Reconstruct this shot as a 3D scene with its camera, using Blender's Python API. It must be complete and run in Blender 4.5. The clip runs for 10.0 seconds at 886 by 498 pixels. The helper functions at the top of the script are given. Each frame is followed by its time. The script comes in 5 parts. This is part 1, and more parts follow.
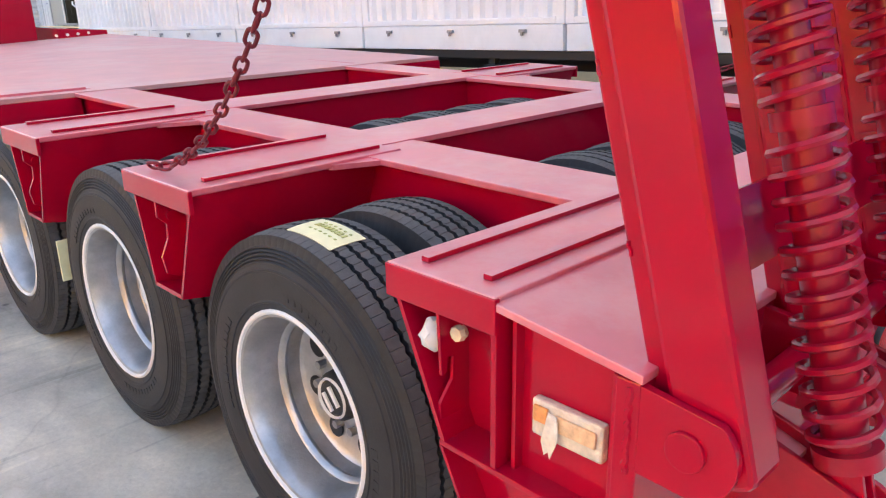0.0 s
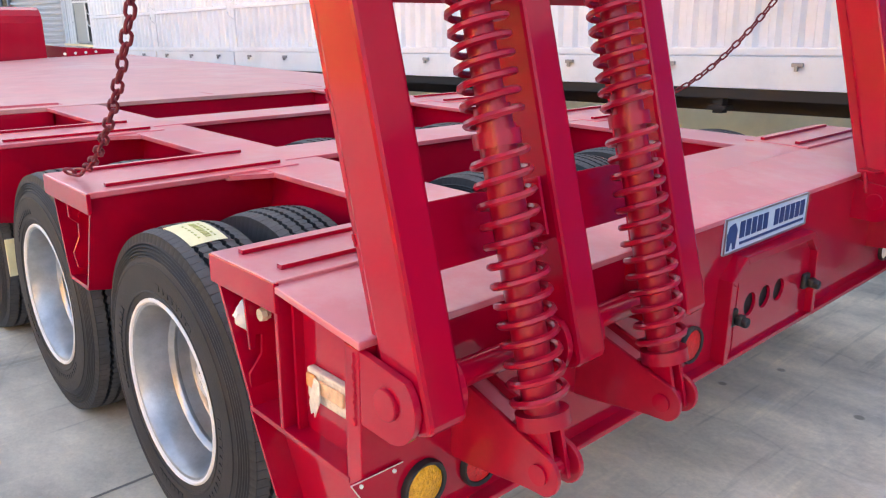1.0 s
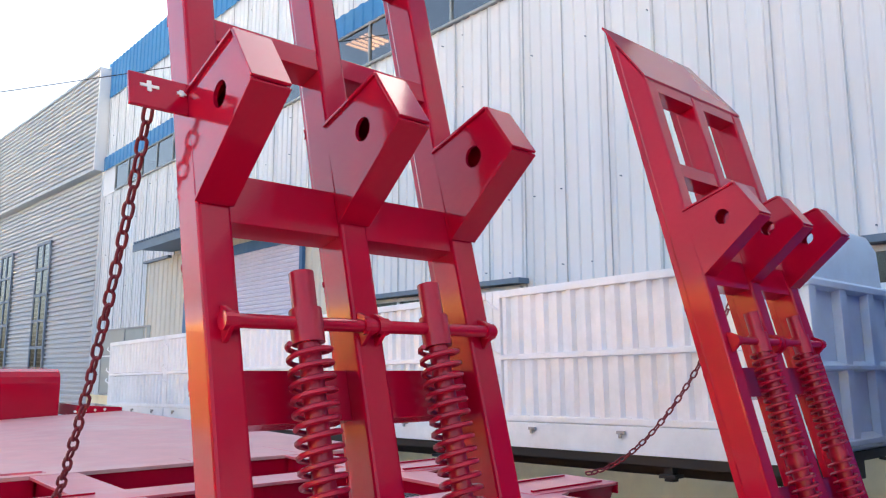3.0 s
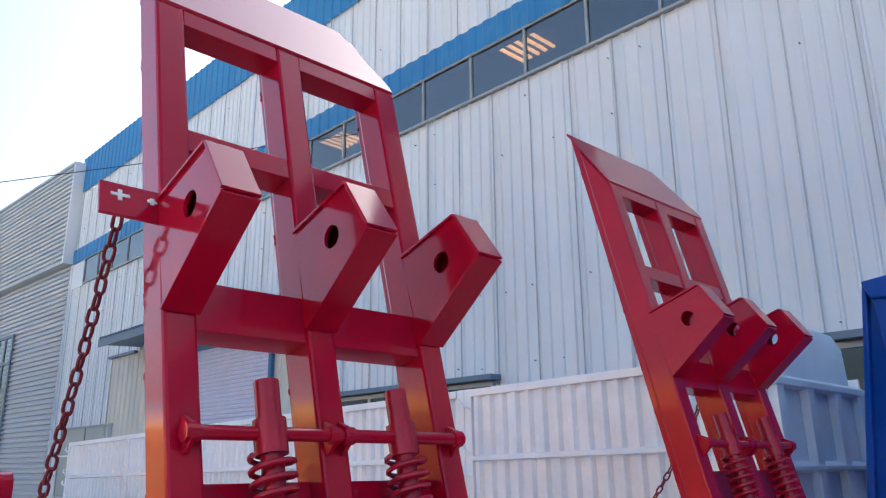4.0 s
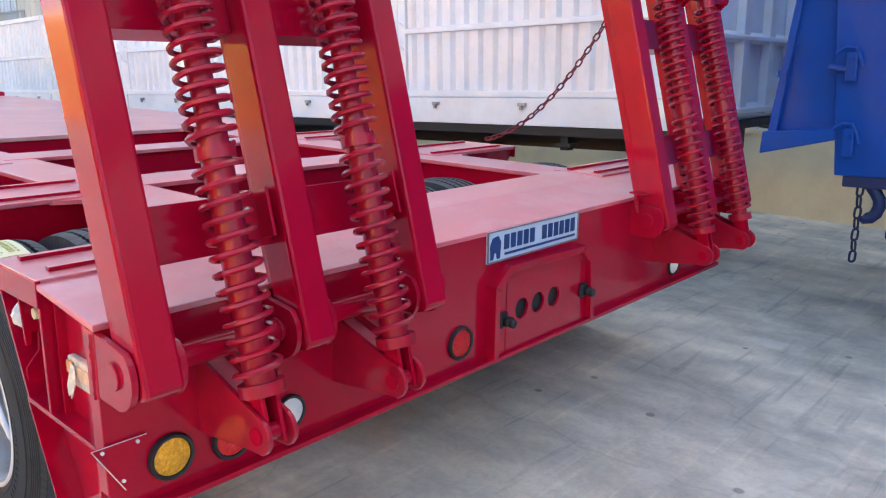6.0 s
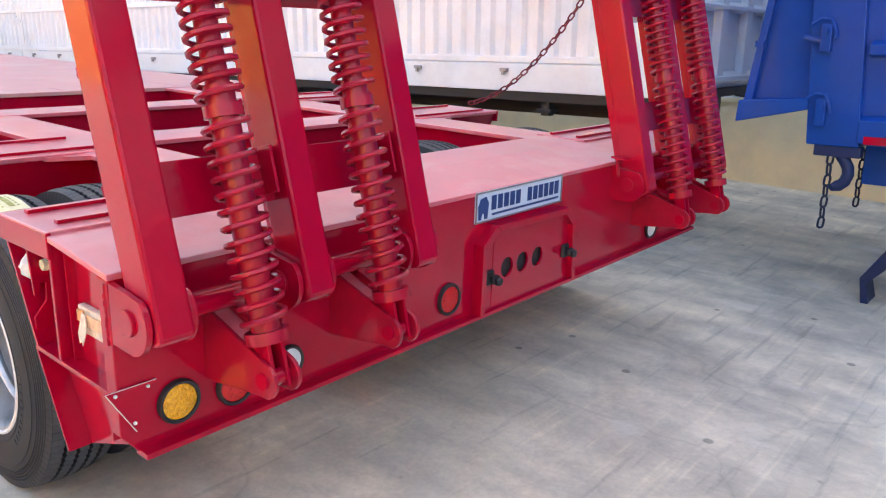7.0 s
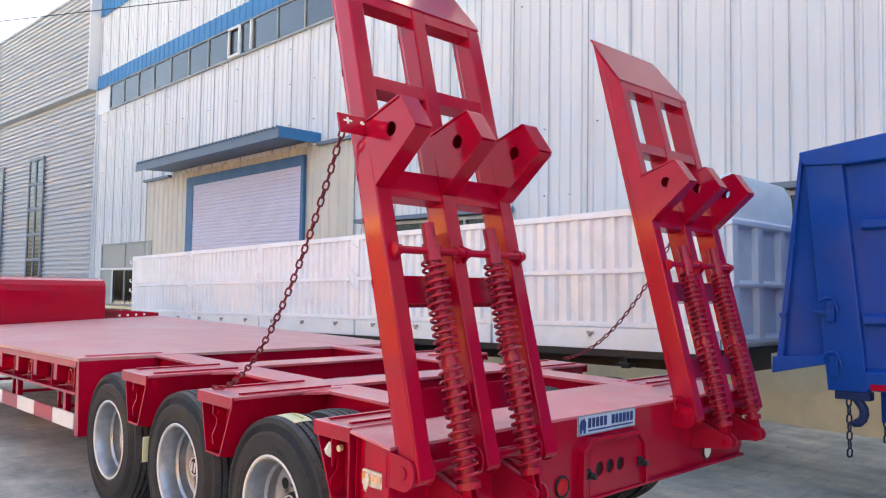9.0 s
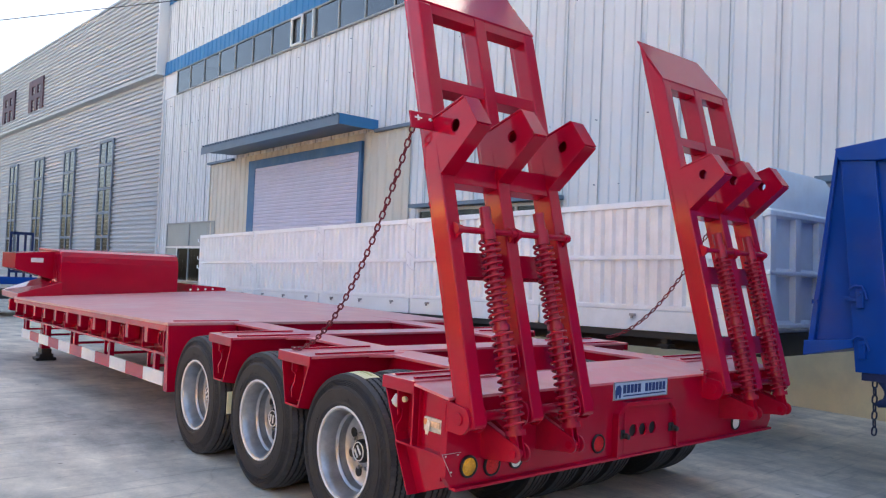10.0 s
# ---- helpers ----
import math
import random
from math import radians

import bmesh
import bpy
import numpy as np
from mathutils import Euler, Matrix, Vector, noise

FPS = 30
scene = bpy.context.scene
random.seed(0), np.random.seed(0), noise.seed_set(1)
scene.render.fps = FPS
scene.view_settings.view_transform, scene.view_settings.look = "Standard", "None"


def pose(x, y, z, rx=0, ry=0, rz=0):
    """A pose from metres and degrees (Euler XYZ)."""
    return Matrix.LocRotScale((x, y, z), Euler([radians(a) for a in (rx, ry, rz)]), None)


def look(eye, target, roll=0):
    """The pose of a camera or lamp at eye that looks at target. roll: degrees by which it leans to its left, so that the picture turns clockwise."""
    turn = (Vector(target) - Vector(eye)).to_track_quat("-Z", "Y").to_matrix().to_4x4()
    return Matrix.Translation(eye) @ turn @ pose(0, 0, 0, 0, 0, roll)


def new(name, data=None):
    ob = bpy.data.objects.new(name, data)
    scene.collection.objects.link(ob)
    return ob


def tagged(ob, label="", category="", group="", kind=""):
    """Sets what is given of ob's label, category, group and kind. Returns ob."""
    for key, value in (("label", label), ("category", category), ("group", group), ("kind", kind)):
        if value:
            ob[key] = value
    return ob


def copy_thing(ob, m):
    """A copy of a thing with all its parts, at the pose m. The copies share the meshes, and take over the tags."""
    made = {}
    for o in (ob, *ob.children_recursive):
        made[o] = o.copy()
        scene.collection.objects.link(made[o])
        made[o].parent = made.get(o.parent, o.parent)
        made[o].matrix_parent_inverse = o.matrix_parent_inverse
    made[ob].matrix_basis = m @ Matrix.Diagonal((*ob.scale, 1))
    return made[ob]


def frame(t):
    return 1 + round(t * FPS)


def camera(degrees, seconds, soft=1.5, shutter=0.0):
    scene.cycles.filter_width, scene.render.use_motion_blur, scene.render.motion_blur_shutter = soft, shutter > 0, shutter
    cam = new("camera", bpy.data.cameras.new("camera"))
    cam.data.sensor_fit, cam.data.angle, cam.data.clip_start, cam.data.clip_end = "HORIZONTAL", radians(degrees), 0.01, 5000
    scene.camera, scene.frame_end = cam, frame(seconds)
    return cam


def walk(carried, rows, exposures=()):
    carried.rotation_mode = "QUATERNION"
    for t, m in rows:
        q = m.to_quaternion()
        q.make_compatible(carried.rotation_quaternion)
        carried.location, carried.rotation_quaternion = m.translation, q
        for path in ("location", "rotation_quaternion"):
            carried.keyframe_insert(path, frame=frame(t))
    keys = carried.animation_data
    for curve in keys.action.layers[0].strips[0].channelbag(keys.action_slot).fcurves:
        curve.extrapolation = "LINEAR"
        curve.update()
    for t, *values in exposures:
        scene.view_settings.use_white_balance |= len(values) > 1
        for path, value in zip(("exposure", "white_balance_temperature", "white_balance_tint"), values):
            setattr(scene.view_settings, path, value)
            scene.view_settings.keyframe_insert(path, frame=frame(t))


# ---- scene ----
cam = camera(59.7, 10.0, soft=1.2)
PATH = [
    (0, (-2.866, -0.646, 1.689), (-1.54, 0.727, 1.092), -2.3),
    (0.5, (-2.811, -0.97, 1.68), (-1.501, 0.426, 1.102), -1.6),
    (1, (-2.699, -1.25, 1.702), (-1.398, 0.171, 1.166), -1.0),
    (1.5, (-2.609, -1.539, 1.708), (-1.3, -0.089, 1.28), -1.0),
    (2, (-2.7, -1.691, 1.78), (-1.384, -0.2, 1.569), -1.4),
    (2.5, (-2.677, -1.805, 1.832), (-1.355, -0.306, 1.877), -1.4),
    (3, (-2.68, -1.888, 1.903), (-1.371, -0.415, 2.241), -0.8),
    (3.2, (-2.689, -1.906, 1.914), (-1.383, -0.451, 2.339), -0.6),
    (4.3, (-2.683, -1.922, 1.942), (-1.35, -0.548, 2.519), -1.4),
    (4.5, (-2.676, -1.906, 1.938), (-1.317, -0.538, 2.47), -1.7),
    (5, (-2.636, -1.86, 1.901), (-1.201, -0.496, 2.181), -1.9),
    (5.5, (-2.609, -1.847, 1.773), (-1.139, -0.492, 1.731), -1.4),
    (6, (-2.586, -1.863, 1.661), (-1.135, -0.555, 1.235), -0.6),
    (6.2, (-2.587, -1.867, 1.655), (-1.145, -0.577, 1.151), -0.4),
    (7.3, (-2.876, -1.928, 1.676), (-1.384, -0.694, 1.172), 0.8),
    (7.5, (-3.039, -2.071, 1.699), (-1.551, -0.813, 1.247), 0.8),
    (8, (-3.521, -2.285, 1.728), (-2.044, -0.96, 1.473), -0.0),
    (8.5, (-3.903, -2.612, 1.781), (-2.468, -1.221, 1.725), -0.3),
    (9, (-4.289, -2.98, 1.814), (-2.909, -1.538, 1.945), 0.1),
    (9.5, (-4.665, -3.22, 1.797), (-3.341, -1.732, 1.975), 1.0),
    (10, (-4.747, -3.417, 1.735), (-3.461, -1.888, 1.829), 1.6),
]
LIGHTS = [(0.0, 2.64, 7134, 12), (1.0, 2.71, 7134, 11), (1.8, 2.8, 6999, 10), (2.5, 2.6, 6884, 9), (3.2, 2.27, 6396, 7), (4.5, 1.65, 5722, 5), (5.2, 1.82, 5872, 5), (6.2, 2.69, 6604, 9), (7.5, 2.81, 7204, 12), (8.0, 2.71, 7068, 12), (8.5, 2.63, 7152, 11), (9.2, 2.27, 6620, 10), (10.0, 2.03, 6286, 10)]
walk(cam, [(t, look(eye, target, roll)) for t, eye, target, roll in PATH], LIGHTS)

# ---- world and light ----
SUN_EL, SUN_AZ = 27.0, 8.0      # degrees; azimuth counted from +x towards +y
world = bpy.data.worlds.new("sky")
scene.world = world
world.use_nodes = True
wn, wl = world.node_tree.nodes, world.node_tree.links
sky = wn.new("ShaderNodeTexSky")
sky.sky_type, sky.sun_disc = "NISHITA", False
sky.sun_elevation, sky.sun_rotation = radians(SUN_EL), radians(90 - SUN_AZ)
sky.air_density, sky.dust_density, sky.ozone_density = 0.9, 7.0, 0.7
wl.new(sky.outputs[0], wn["Background"].inputs[0])
wn["Background"].inputs[1].default_value = 0.15
sun = new("sun", bpy.data.lights.new("sun", "SUN"))
sun.data.energy, sun.data.angle, sun.data.color = 5.0, radians(0.53), (1.0, 0.93, 0.82)
sun.matrix_world = look((0, 0, 0), (-math.cos(radians(SUN_AZ)), -math.sin(radians(SUN_AZ)), -math.tan(radians(SUN_EL))))


# ---- materials ----
def material(name, colour, rough=0.5, metal=0.0, coat=0.0, var=0.12, scale=6.0, bump=0.0, bump_scale=60.0, dirt=None, dirt_amount=0.0,
             dirt_scale=2.0, rand=0.0, rough_var=0.08, spec=0.5, stretch=(1, 1, 1), coat_rough=0.12, glaze=False):
    m = bpy.data.materials.new(name)
    m.use_nodes = True
    n, l = m.node_tree.nodes, m.node_tree.links
    b = n["Principled BSDF"]
    b.inputs["Metallic"].default_value = metal
    b.inputs["Coat Weight"].default_value = coat
    b.inputs["Coat Roughness"].default_value = coat_rough
    b.inputs["Coat IOR"].default_value = 1.62
    if glaze:
        # a hard clear coat that gains its gloss towards grazing angles
        b.inputs["Coat IOR"].default_value = 2.2
        lw = n.new("ShaderNodeLayerWeight")
        lw.inputs["Blend"].default_value = 0.5
        gm = n.new("ShaderNodeMapRange")
        gm.inputs["From Min"].default_value, gm.inputs["From Max"].default_value = 0.28, 0.66
        gm.inputs["To Min"].default_value, gm.inputs["To Max"].default_value = 0.15 * coat, 0.85 * coat
        l.new(lw.outputs["Facing"], gm.inputs[0])
        l.new(gm.outputs[0], b.inputs["Coat Weight"])
    b.inputs["Specular IOR Level"].default_value = spec
    geo = n.new("ShaderNodeNewGeometry")
    mp = n.new("ShaderNodeMapping")
    mp.inputs["Scale"].default_value = stretch
    l.new(geo.outputs["Position"], mp.inputs[0])
    n1 = n.new("ShaderNodeTexNoise")
    n1.inputs["Scale"].default_value, n1.inputs["Detail"].default_value, n1.inputs["Roughness"].default_value = scale, 6, 0.6
    l.new(mp.outputs[0], n1.inputs["Vector"])
    dark = tuple(c * (1 - var) for c in colour)
    light = tuple(min(1, c * (1 + var)) for c in colour)
    r = n.new("ShaderNodeValToRGB")
    r.color_ramp.elements[0].color, r.color_ramp.elements[1].color = (*dark, 1), (*light, 1)
    r.color_ramp.elements[0].position, r.color_ramp.elements[1].position = 0.3, 0.7
    l.new(n1.outputs[0], r.inputs[0])
    out = r.outputs[0]
    if dirt:
        n2 = n.new("ShaderNodeTexNoise")
        n2.inputs["Scale"].default_value, n2.inputs["Detail"].default_value = dirt_scale, 8
        n2.inputs["Roughness"].default_value = 0.7
        l.new(mp.outputs[0], n2.inputs["Vector"])
        r2 = n.new("ShaderNodeValToRGB")
        r2.color_ramp.elements[0].position, r2.color_ramp.elements[1].position = 0.48, 0.72
        r2.color_ramp.elements[1].color = (dirt_amount,) * 3 + (1,)
        l.new(n2.outputs[0], r2.inputs[0])
        mx = n.new("ShaderNodeMix")
        mx.data_type = "RGBA"
        mx.inputs["B"].default_value = (*dirt, 1)
        l.new(r2.outputs[0], mx.inputs["Factor"])
        l.new(out, mx.inputs["A"])
        out = mx.outputs["Result"]
    if rand:
        oi = n.new("ShaderNodeObjectInfo")
        hs = n.new("ShaderNodeHueSaturation")
        mr = n.new("ShaderNodeMapRange")
        mr.inputs["To Min"].default_value, mr.inputs["To Max"].default_value = 1 - rand, 1 + rand
        l.new(oi.outputs["Random"], mr.inputs[0])
        l.new(mr.outputs[0], hs.inputs["Value"])
        l.new(out, hs.inputs["Color"])
        out = hs.outputs[0]
    l.new(out, b.inputs["Base Color"])
    mr = n.new("ShaderNodeMapRange")
    mr.inputs["To Min"].default_value, mr.inputs["To Max"].default_value = max(0.02, rough - rough_var), min(1, rough + rough_var)
    l.new(n1.outputs[0], mr.inputs[0])
    l.new(mr.outputs[0], b.inputs["Roughness"])
    if bump:
        n3 = n.new("ShaderNodeTexNoise")
        n3.inputs["Scale"].default_value, n3.inputs["Detail"].default_value = bump_scale, 4
        l.new(mp.outputs[0], n3.inputs["Vector"])
        bp = n.new("ShaderNodeBump")
        bp.inputs["Strength"].default_value, bp.inputs["Distance"].default_value = bump, 0.01
        l.new(n3.outputs[0], bp.inputs["Height"])
        l.new(bp.outputs[0], b.inputs["Normal"])
        if coat:
            l.new(bp.outputs[0], b.inputs["Coat Normal"])
    return m


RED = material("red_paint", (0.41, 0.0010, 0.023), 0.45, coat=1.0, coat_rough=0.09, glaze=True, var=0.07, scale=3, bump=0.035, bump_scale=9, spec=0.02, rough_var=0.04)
# paler red for upward faces: dust and sky sheen put into the colour
RED_SKY_TOP = material("deck_paint", (0.67, 0.12, 0.16), 0.34, coat=0.65, coat_rough=0.22, var=0.10, scale=4, bump=0.05, bump_scale=30, dirt=(0.70, 0.40, 0.41), dirt_amount=0.45, dirt_scale=2.2, spec=0.7)
# dust on the deck, with the sky's gloss mixed into the pale colour
DECK_DUST_SKY = material("dusty_deck_paint", (0.62, 0.29, 0.28), 0.5, coat=0.15, var=0.10, scale=3, bump=0.06, bump_scale=40, dirt=(0.64, 0.48, 0.45), dirt_amount=0.6, dirt_scale=1.1, spec=0.5)
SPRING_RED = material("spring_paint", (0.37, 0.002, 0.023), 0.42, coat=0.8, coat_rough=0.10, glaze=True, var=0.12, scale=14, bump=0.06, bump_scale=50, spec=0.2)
CHAIN = material("chain_paint", (0.17, 0.010, 0.02), 0.45, coat=0.1, var=0.25, scale=30, spec=0.3)
RUBBER = material("tyre_rubber", (0.022, 0.024, 0.028), 0.58, spec=0.36, var=0.25, scale=12, bump=0.10, bump_scale=160, dirt=(0.045, 0.045, 0.046), dirt_amount=0.4, dirt_scale=5)
TREAD = material("worn_tread", (0.075, 0.076, 0.08), 0.7, var=0.25, scale=18, bump=0.12, bump_scale=160, dirt=(0.12, 0.118, 0.112), dirt_amount=0.5, dirt_scale=6, spec=0.3)
RIM = material("rim_silver", (0.45, 0.455, 0.465), 0.33, metal=0.85, var=0.2, scale=9, bump=0.10, bump_scale=90, dirt=(0.30, 0.31, 0.32), dirt_amount=0.6, dirt_scale=6, rough_var=0.12)
WHITE_LIP = material("rim_lip_white", (0.8, 0.8, 0.8), 0.4, var=0.05)
BLACK = material("black_rubber", (0.015, 0.015, 0.016), 0.5, var=0.15, scale=20)
STEEL = material("dull_steel", (0.35, 0.35, 0.36), 0.4, metal=0.9, var=0.15, scale=30)
AMBER = material("amber_lens", (0.88, 0.37, 0.003), 0.25, coat=0.4, var=0.35, scale=70, bump=0.7, bump_scale=90)
FILM_AMBER = material("filmed_amber", (0.74, 0.30, 0.09), 0.3, coat=0.3, var=0.25, scale=45, bump=0.4, bump_scale=60)
FILM_PALE = material("pale_filmed_amber", (0.74, 0.47, 0.27), 0.3, coat=0.3, var=0.25, scale=45, bump=0.4, bump_scale=60)
RED_LENS = material("red_lens", (0.58, 0.006, 0.010), 0.3, coat=0.0, var=0.3, scale=90, bump=0.3, bump_scale=160)
BARE_EDGE = material("bare_pink_edge", (0.74, 0.55, 0.55), 0.4, var=0.1, scale=30)
WHITE_PLASTIC = material("white_plastic", (0.78, 0.77, 0.74), 0.4, var=0.08, scale=15)
FITTING_CREAM = material("cream_fitting", (0.72, 0.62, 0.42), 0.45, var=0.15, scale=40)
WRAP = material("plastic_wrap", (0.72, 0.62, 0.5), 0.25, var=0.2, scale=40, bump=0.6, bump_scale=50)
LABEL_YELLOW = material("yellow_label", (0.80, 0.76, 0.46), 0.5, var=0.06, scale=30)
LABEL_PRINT = material("label_print", (0.50, 0.50, 0.16), 0.5, var=0.2, scale=60)
PLATE_BLUE = material("plate_pale_blue", (0.52, 0.61, 0.73), 0.35, var=0.05, scale=12)
INK_BLUE = material("ink_blue", (0.012, 0.045, 0.17), 0.45, var=0.1, scale=12)
STRIPE_WHITE = material("stripe_white", (0.75, 0.75, 0.76), 0.4, var=0.06, scale=10)
WHITE_PAINT = material("white_tipper_paint", (0.86, 0.865, 0.875), 0.42, coat=0.15, var=0.04, scale=2, bump=0.05, bump_scale=10, dirt=(0.55, 0.56, 0.57), dirt_amount=0.4, dirt_scale=1.2)
PALE_BLUE = material("pale_blue_paint", (0.74, 0.83, 0.89), 0.42, coat=0.2, var=0.05, scale=3, dirt=(0.6, 0.62, 0.64), dirt_amount=0.3)
BLUE = material("blue_tipper_paint", (0.003, 0.056, 0.31), 0.36, coat=0.14, var=0.12, scale=2.5, bump=0.06, bump_scale=12, dirt=(0.025, 0.06, 0.20), dirt_amount=0.4, dirt_scale=3, spec=0.12)
DARK_CHAIN = material("dark_chain", (0.012, 0.02, 0.05), 0.45, var=0.3, scale=30, spec=0.3)
WALL_WHITE = material("white_sheet_metal", (0.685, 0.70, 0.72), 0.45, var=0.05, scale=0.8, dirt=(0.55, 0.54, 0.52), dirt_amount=0.35, dirt_scale=0.9, stretch=(1, 1, 0.2))
WALL_CREAM = material("cream_sheet_metal", (0.60, 0.555, 0.475), 0.5, var=0.08, scale=1.0, dirt=(0.40, 0.34, 0.27), dirt_amount=0.6, dirt_scale=0.8, stretch=(1, 1, 0.3))
WALL_GREY = material("grey_sheet_metal", (0.47, 0.485, 0.515), 0.5, var=0.06, scale=0.5, dirt=(0.36, 0.35, 0.34), dirt_amount=0.4, dirt_scale=0.5, stretch=(1, 0.3, 1))
SHUTTER = material("lilac_shutter", (0.58, 0.55, 0.66), 0.45, var=0.05, scale=1.5)
TRIM_BLUE = material("blue_band_paint", (0.028, 0.18, 0.40), 0.5, var=0.12, scale=1.2, dirt=(0.10, 0.24, 0.42), dirt_amount=0.4, dirt_scale=1.5)
TRIM_SLATE = material("slate_trim", (0.12, 0.17, 0.23), 0.5, var=0.12, scale=2)
JAMB_BLUE = material("jamb_blue", (0.035, 0.13, 0.28), 0.5, var=0.15, scale=2, dirt=(0.16, 0.18, 0.2), dirt_amount=0.4)
FRAME_SLATE = material("far_frame_slate", (0.17, 0.20, 0.25), 0.5, var=0.12, scale=2)
FRAME_DULL = material("dull_frame_grey", (0.30, 0.31, 0.31), 0.5, var=0.12, scale=3)
FRAME_GREY = material("window_frame_grey", (0.45, 0.47, 0.49), 0.45, var=0.08, scale=5)
# near black that paints the darkness of the unlit hall
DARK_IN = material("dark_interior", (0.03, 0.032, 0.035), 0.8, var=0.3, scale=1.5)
JOINT = material("joint_filler", (0.16, 0.15, 0.14), 0.9, var=0.3, scale=8)
# navy of hooks and rack; on the leg's feet it paints shadow
NAVY = material("navy_steel", (0.008, 0.022, 0.085), 0.45, var=0.2, scale=12, spec=0.3)
YELLOW_WALL = material("yellow_plaster", (0.90, 0.76, 0.48), 0.85, var=0.1, scale=1.4, bump=0.2, bump_scale=40, dirt=(0.60, 0.50, 0.34), dirt_amount=0.45, dirt_scale=0.9)
OCHRE = material("ochre_render", (0.82, 0.43, 0.09), 0.85, var=0.1, scale=0.6, bump=0.2, bump_scale=20, dirt=(0.45, 0.26, 0.12), dirt_amount=0.4, dirt_scale=0.3)
SIGN = material("sign_dark_red", (0.07, 0.022, 0.035), 0.5, var=0.15, scale=3)


def glass_material(name, colour, ior):
    m = material(name, colour, 0.03, var=0.1, scale=0.6, rand=0.3, rough_var=0.02)
    m.node_tree.nodes["Principled BSDF"].inputs["Transmission Weight"].default_value = 1.0
    m.node_tree.nodes["Principled BSDF"].inputs["IOR"].default_value = ior
    return m


GLASS = glass_material("coated_window_glass", (0.46, 0.45, 0.42), 2.0)
GLASS_CLEAR = glass_material("window_glass", (0.34, 0.36, 0.38), 1.5)
# opaque pale grey: the reflection on the glass painted as a colour
PANE_SHEEN = material("frosted_pane", (0.31, 0.33, 0.32), 0.35, var=0.1, scale=1.0)
GLOW = bpy.data.materials.new("lamp_glow")
GLOW.use_nodes = True
gb = GLOW.node_tree.nodes["Principled BSDF"]
gb.inputs["Emission Color"].default_value, gb.inputs["Emission Strength"].default_value = (1.0, 0.46, 0.14, 1), 0.55


def ground_material():
    m = material("concrete", (0.775, 0.70, 0.57), 0.75, var=0.16, scale=2.4, bump=0.25, bump_scale=45, dirt=(0.35, 0.33, 0.29), dirt_amount=0.8, dirt_scale=0.55, spec=0.3)
    n, l = m.node_tree.nodes, m.node_tree.links
    b = n["Principled BSDF"]
    src = b.inputs["Base Color"].links[0].from_socket
    geo = n.new("ShaderNodeNewGeometry")
    # fine cracks and small dark oil drops
    warp = n.new("ShaderNodeTexNoise")
    warp.inputs["Scale"].default_value = 2.0
    add = n.new("ShaderNodeMixRGB")
    add.blend_type, add.inputs[0].default_value = "ADD", 0.35
    l.new(geo.outputs["Position"], add.inputs[1])
    l.new(geo.outputs["Position"], warp.inputs["Vector"])
    l.new(warp.outputs["Color"], add.inputs[2])
    vor = n.new("ShaderNodeTexVoronoi")
    vor.feature, vor.inputs["Scale"].default_value = "DISTANCE_TO_EDGE", 0.42
    l.new(add.outputs[0], vor.inputs["Vector"])
    cr = n.new("ShaderNodeValToRGB")
    cr.color_ramp.elements[0].position, cr.color_ramp.elements[1].position = 0.0, 0.005
    cr.color_ramp.elements[0].color = (0.87, 0.87, 0.87, 1)
    l.new(vor.outputs["Distance"], cr.inputs[0])
    drops = n.new("ShaderNodeTexVoronoi")
    drops.inputs["Scale"].default_value = 2.6
    l.new(geo.outputs["Position"], drops.inputs["Vector"])
    dr = n.new("ShaderNodeValToRGB")
    dr.color_ramp.elements[0].position, dr.color_ramp.elements[1].position = 0.05, 0.075
    dr.color_ramp.elements[0].color = (0.3, 0.3, 0.3, 1)
    l.new(drops.outputs["Distance"], dr.inputs[0])
    m1 = n.new("ShaderNodeMixRGB")
    m1.blend_type, m1.inputs[0].default_value = "MULTIPLY", 1.0
    l.new(src, m1.inputs[1])
    l.new(cr.outputs[0], m1.inputs[2])
    m2 = n.new("ShaderNodeMixRGB")
    m2.blend_type, m2.inputs[0].default_value = "MULTIPLY", 0.7
    l.new(m1.outputs[0], m2.inputs[1])
    l.new(dr.outputs[0], m2.inputs[2])
    # long pale and dark drag marks across the yard
    mp = n.new("ShaderNodeMapping")
    mp.inputs["Rotation"].default_value = (0, 0, radians(24))
    mp.inputs["Scale"].default_value = (1.7, 0.8, 1)
    l.new(geo.outputs["Position"], mp.inputs[0])
    st = n.new("ShaderNodeTexNoise")
    st.inputs["Scale"].default_value, st.inputs["Detail"].default_value, st.inputs["Roughness"].default_value = 1.3, 9, 0.62
    l.new(mp.outputs[0], st.inputs["Vector"])
    sr = n.new("ShaderNodeValToRGB")
    sr.color_ramp.elements[0].position, sr.color_ramp.elements[1].position = 0.3, 0.72
    sr.color_ramp.elements[0].color, sr.color_ramp.elements[1].color = (0.60, 0.62, 0.64, 1), (1.20, 1.18, 1.13, 1)
    l.new(st.outputs[0], sr.inputs[0])
    m3 = n.new("ShaderNodeMixRGB")
    m3.blend_type, m3.inputs[0].default_value = "MULTIPLY", 1.0
    l.new(m2.outputs[0], m3.inputs[1])
    l.new(sr.outputs[0], m3.inputs[2])
    # fine grit and pale scuffs
    gr = n.new("ShaderNodeTexNoise")
    gr.inputs["Scale"].default_value, gr.inputs["Detail"].default_value, gr.inputs["Roughness"].default_value = 38, 5, 0.75
    l.new(geo.outputs["Position"], gr.inputs["Vector"])
    g2 = n.new("ShaderNodeValToRGB")
